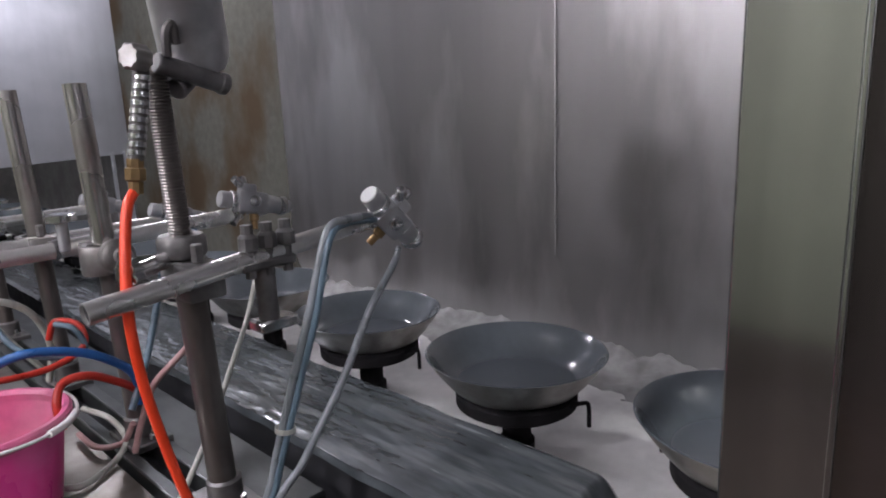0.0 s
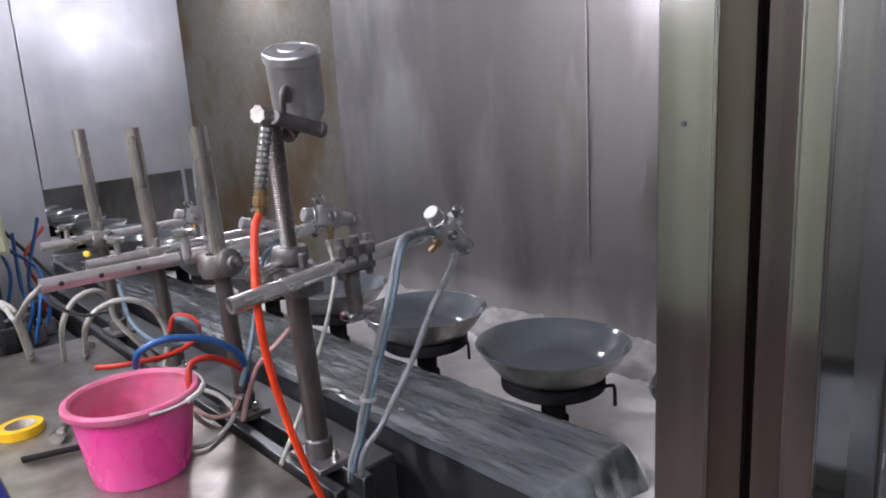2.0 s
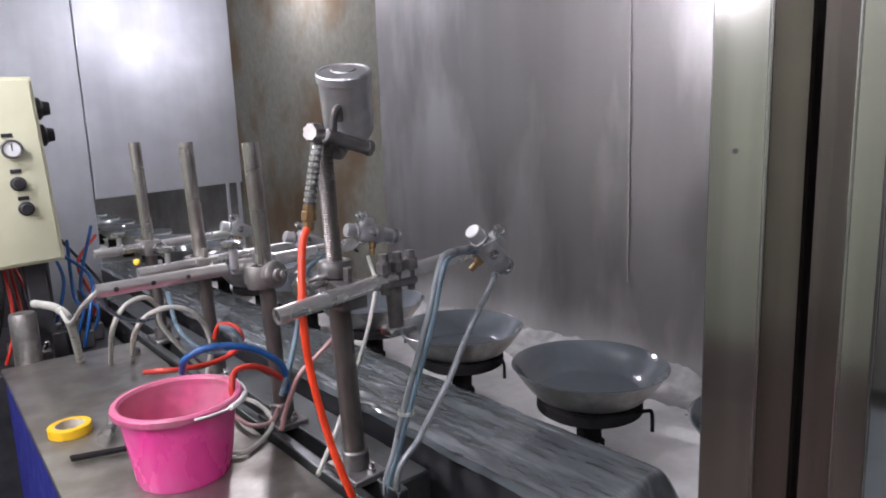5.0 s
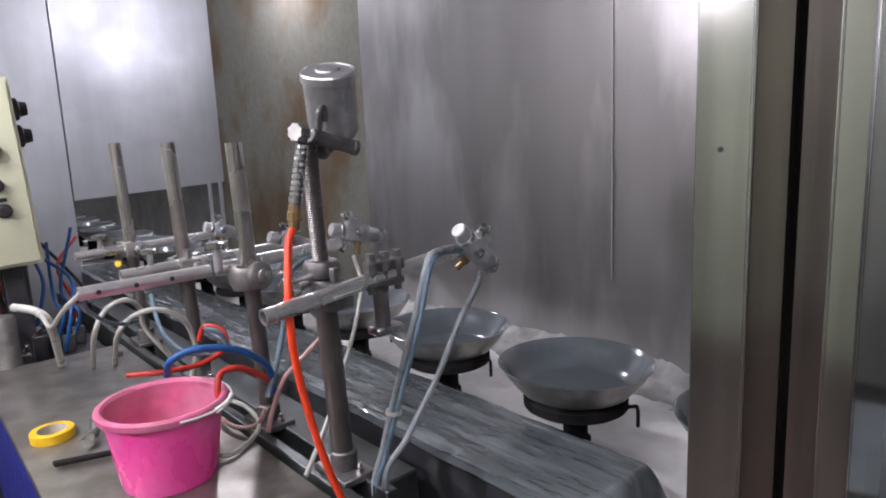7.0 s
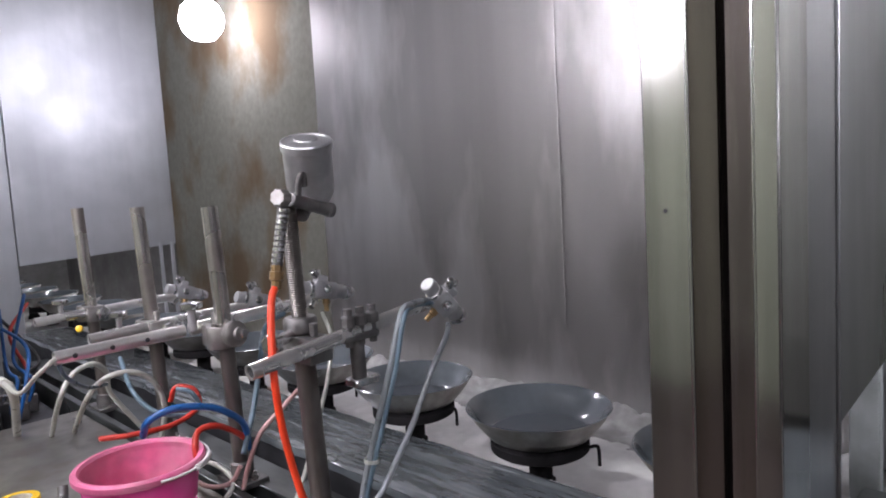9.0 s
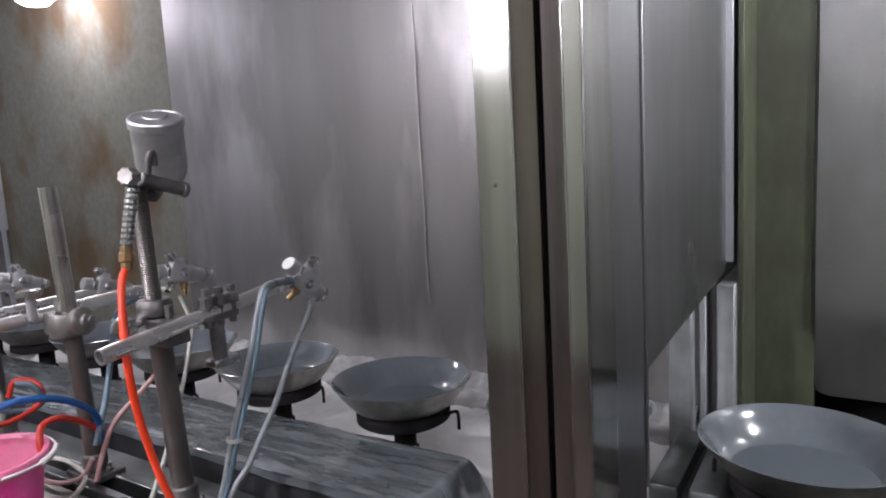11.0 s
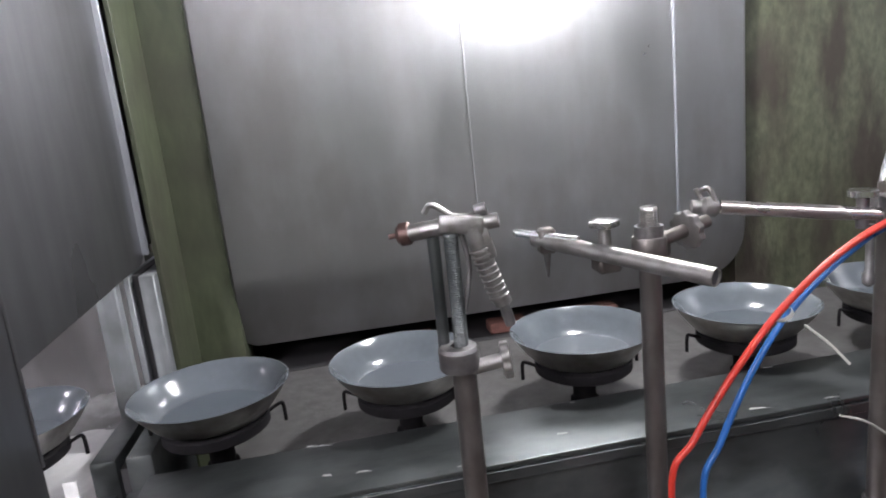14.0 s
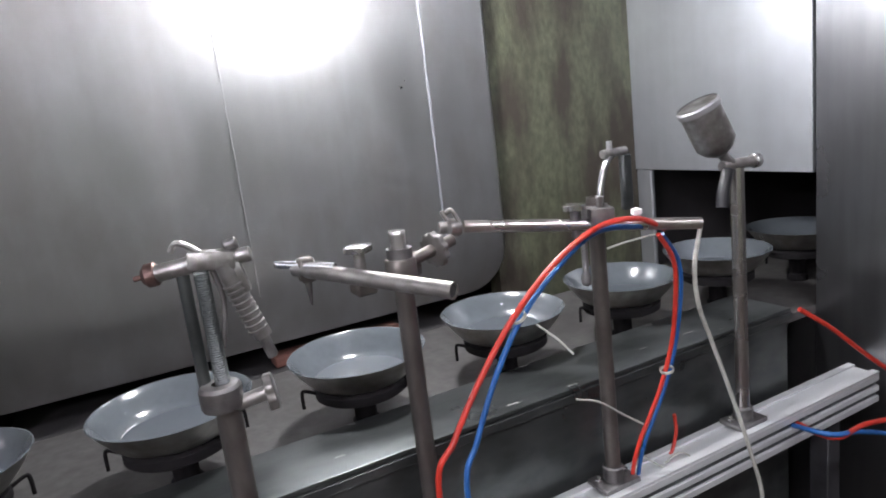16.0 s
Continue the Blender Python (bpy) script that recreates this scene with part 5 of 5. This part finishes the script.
for zz in (1.485, 1.415):
    part("cable_gland", lathe([(0, 0), (0.026, 0), (0.029, 0.005), (0.029, 0.02), (0.02, 0.026), (0.017, 0.042), (0, 0.042)], 20, (0.222, CB_Y + 0.1, zz), (1, 0, 0)), BLACK_PLASTIC, cb, "black cable gland")
part("stand", box(-0.05, 0.0, CB_Y + 0.08, CB_Y + 0.13, 0.0, 1.086, 0.003), SKIRT, cb)
part("stand", box(0.13, 0.18, CB_Y + 0.08, CB_Y + 0.13, 0.0, 1.086, 0.003), SKIRT, cb)

turn = Matrix.Translation((0.05, 2.2, 1.32)) @ Matrix.Rotation(math.radians(-2.6), 4, (0, 1, 0)) @ Matrix.Translation((-0.05, -2.2, -1.32))
cb.matrix_basis = turn @ cb.matrix_basis

# ---- valve bench behind the table ----
vb = thing("valve_bench", 0.1, 2.4, 0.0, "dark bench crowded with small air valves", "bench")
part("bench", box(-0.4, 0.36, 2.18, 2.75, 0.0, 0.82, 0.004), SKIRT, vb)
# made-up dark box, hides the pale end wall behind the bench
pc = thing("pump_cabinet", -0.05, 2.95, 0.0, "dark box added to fill the dark cluttered area behind the valves", "cabinet")
part("body", box(-0.7, 0.27, 2.78, 3.15, 0.0, 1.02, 0.006), SKIRT, pc)
part("lid", box(-0.71, 0.28, 2.77, 3.16, 1.021, 1.04, 0.004), BLACK_PLASTIC, pc)
rnd = random.Random(5)
for k in range(26):
    vx, vy = -0.1 + 0.42 * rnd.random(), 2.2 + 0.3 * rnd.random()
    h = 0.03 + 0.05 * rnd.random()
    v = thing("air_valve", vx, vy, 0.82, "small metal air valve with a hose stub", "valve", "air valves")
    part("block", box(vx - 0.016, vx + 0.016, vy - 0.012, vy + 0.012, 0.82, 0.82 + h, 0.003), (ALU_DULL, IRON, BLACK_PLASTIC)[k % 3], v)
    part("stub", rod((vx, vy, 0.82 + h), (vx + 0.01 * rnd.random(), vy - 0.01, 0.82 + h + 0.025), 0.007, 10), CHROME, v)
for k in range(18):
    x0, y0 = -0.08 + 0.4 * rnd.random(), 2.2 + 0.25 * rnd.random()
    pts = [(x0, y0, 0.84), (x0 + 0.03 * rnd.random(), y0 - 0.02, 0.9 + 0.05 * rnd.random()), (x0 + 0.1 * rnd.random() - 0.02, y0 + 0.05, 0.95 + 0.1 * rnd.random()), (x0 + 0.12 * rnd.random() - 0.04, y0 + 0.14, 1.06 + 0.1 * rnd.random())]
    mt, nm = ((RED, "red"), (BLUE, "blue"), (BLACK_PLASTIC, "black"))[k % 3]
    hose(nm + "_hose", pts, 0.005, mt, nm + " air hose rising from the valves")
cyl = thing("filter_bowl", 0.09, 2.24, 0.82, "grey cylindrical air filter bowl", "filter")
f0 = (0.114, 2.160, 0.952)
part("bowl", lathe([(0, 0), (0.028, 0), (0.031, 0.006), (0.031, 0.15), (0.027, 0.158), (0, 0.16)], 28, (f0[0], 2.16, 0.82)), ALU_DULL, cyl)
part("bracket", box(f0[0] - 0.02, f0[0] + 0.02, 2.14, 2.19, 0.8, 0.822, 0.002), IRON, cyl)

# ---- far slot: hanging strips and rods in the opening ----
st = thing("slot_frame", 1.2, 3.68, 0.74, "thin steel uprights hanging in the pan slot", "frame")
for x, w in ((1.262, 0.018), (1.322, 0.02)):
    part("upright", box(x, x + w, 3.69, 3.70, 0.765, 1.2, 0.002), STEEL_BRIGHT, st)

# ---- details on posts ----
hole = thing("bolt_hole", PX - 0.001, 0.449, 1.395, "small dark bolt hole in the steel post", "hole")
h0 = (0.320, 0.451, 1.355)
# the hole is a near-black disc, its shade being its colour
part("rim", lathe([(0, 0), (0.0013, 0), (0.0016, 0.0005), (0, 0.0006)], 14, (PX - 0.0002, h0[1], h0[2]), (-1, 0, 0)), RECESS_SHADE, hole)
card = thing("paper_label", 0.7, 0.3, 0.8, "small blank white card on the conveyor frame", "label")
q0 = (0.848, 0.508, 0.800)
part("card", box(q0[0] - 0.002, q0[0] + 0.002, q0[1] - 0.012, q0[1] + 0.012, 0.772, 0.815), PAPER, card, smooth=False)

# ---- lamps ----
def bulb_lamp(x, y, z, glow, r, label):
    ob = thing("booth_lamp", x, y, z, label, "lamp", "booth lamps")
    part("bulb", lathe([(0, -r), (0.55 * r, -0.85 * r), (0.87 * r, -0.5 * r), (r, 0.0), (0.87 * r, 0.5 * r), (0.5 * r, 0.9 * r), (0.026, 1.05 * r)], 24, (x, y, z)), glow, ob, "glowing white bulb")
    part("socket", lathe([(0, 0.9 * r), (0.026, 0.9 * r), (0.028, r), (0.028, r + 0.06), (0, r + 0.062)], 20, (x, y, z)), LAMP_WHITE, ob)
    part("cord", rod((x, y, z + r + 0.06), (x, y, TOP), 0.005, 8), BLACK_PLASTIC, ob)
    return ob


bulb_lamp(1.16, 2.8, 2.15, BULB_FAR, 0.09, "bare white bulb hanging in the booth")
bulb_lamp(0.95, -0.65, 1.88, BULB_NEAR, 0.058, "bare white bulb hanging in the booth")
bulb_lamp(-1.15, 1.25, 1.9, BULB_WALK, 0.062, "bare white bulb hanging over the walkway")
bulb_lamp(-0.3, 1.87, 2.0, BULB_WALK, 0.037, "bare white bulb hanging over the work table")
bulb_lamp(-0.55, 0.25, 2.3, BULB_WALK, 0.031, "bare white bulb hanging over the walkway")


def tube_lamp(x, y, z, along):
    ob = thing("tube_lamp", x, y, z, "long white tube lamp added out of view under the ceiling as fill light", "lamp", "tube lamps")
    d = 0.6
    a, b = ((x - d, y, z), (x + d, y, z)) if along == "x" else ((x, y - d, z), (x, y + d, z))
    part("tube", rod(a, b, 0.018, 14), TUBE_LIGHT, ob, "glowing tube")
    hx, hy = (d + 0.02, 0.04) if along == "x" else (0.04, d + 0.02)
    part("housing", box(x - hx, x + hx, y - hy, y + hy, z + 0.025, TOP - 0.001, 0.004), LAMP_WHITE, ob)
    return ob


# two unseen tubes added as general fill from the walkway side
tube_lamp(-0.9, 1.6, 2.66, "y")
tube_lamp(-0.9, -0.9, 2.66, "y")
# unseen tube added to brighten the pans inside the far tunnel
tube_lamp(1.0, 4.7, 2.66, "y")

# bricks under the plate, last
brick_mesh = None
for y in (-0.197, -0.472, -0.75, -1.1):
    b = link("brick", box(-0.03, 0.03, -0.056, 0.056, 0.0, 0.032, 0.004), BRICK, brick_bed, False) if brick_mesh is None else new("brick", brick_mesh)
    brick_mesh = b.data
    b.parent = brick_bed
    b.location = (BACK + 0.06, y, 0.766)
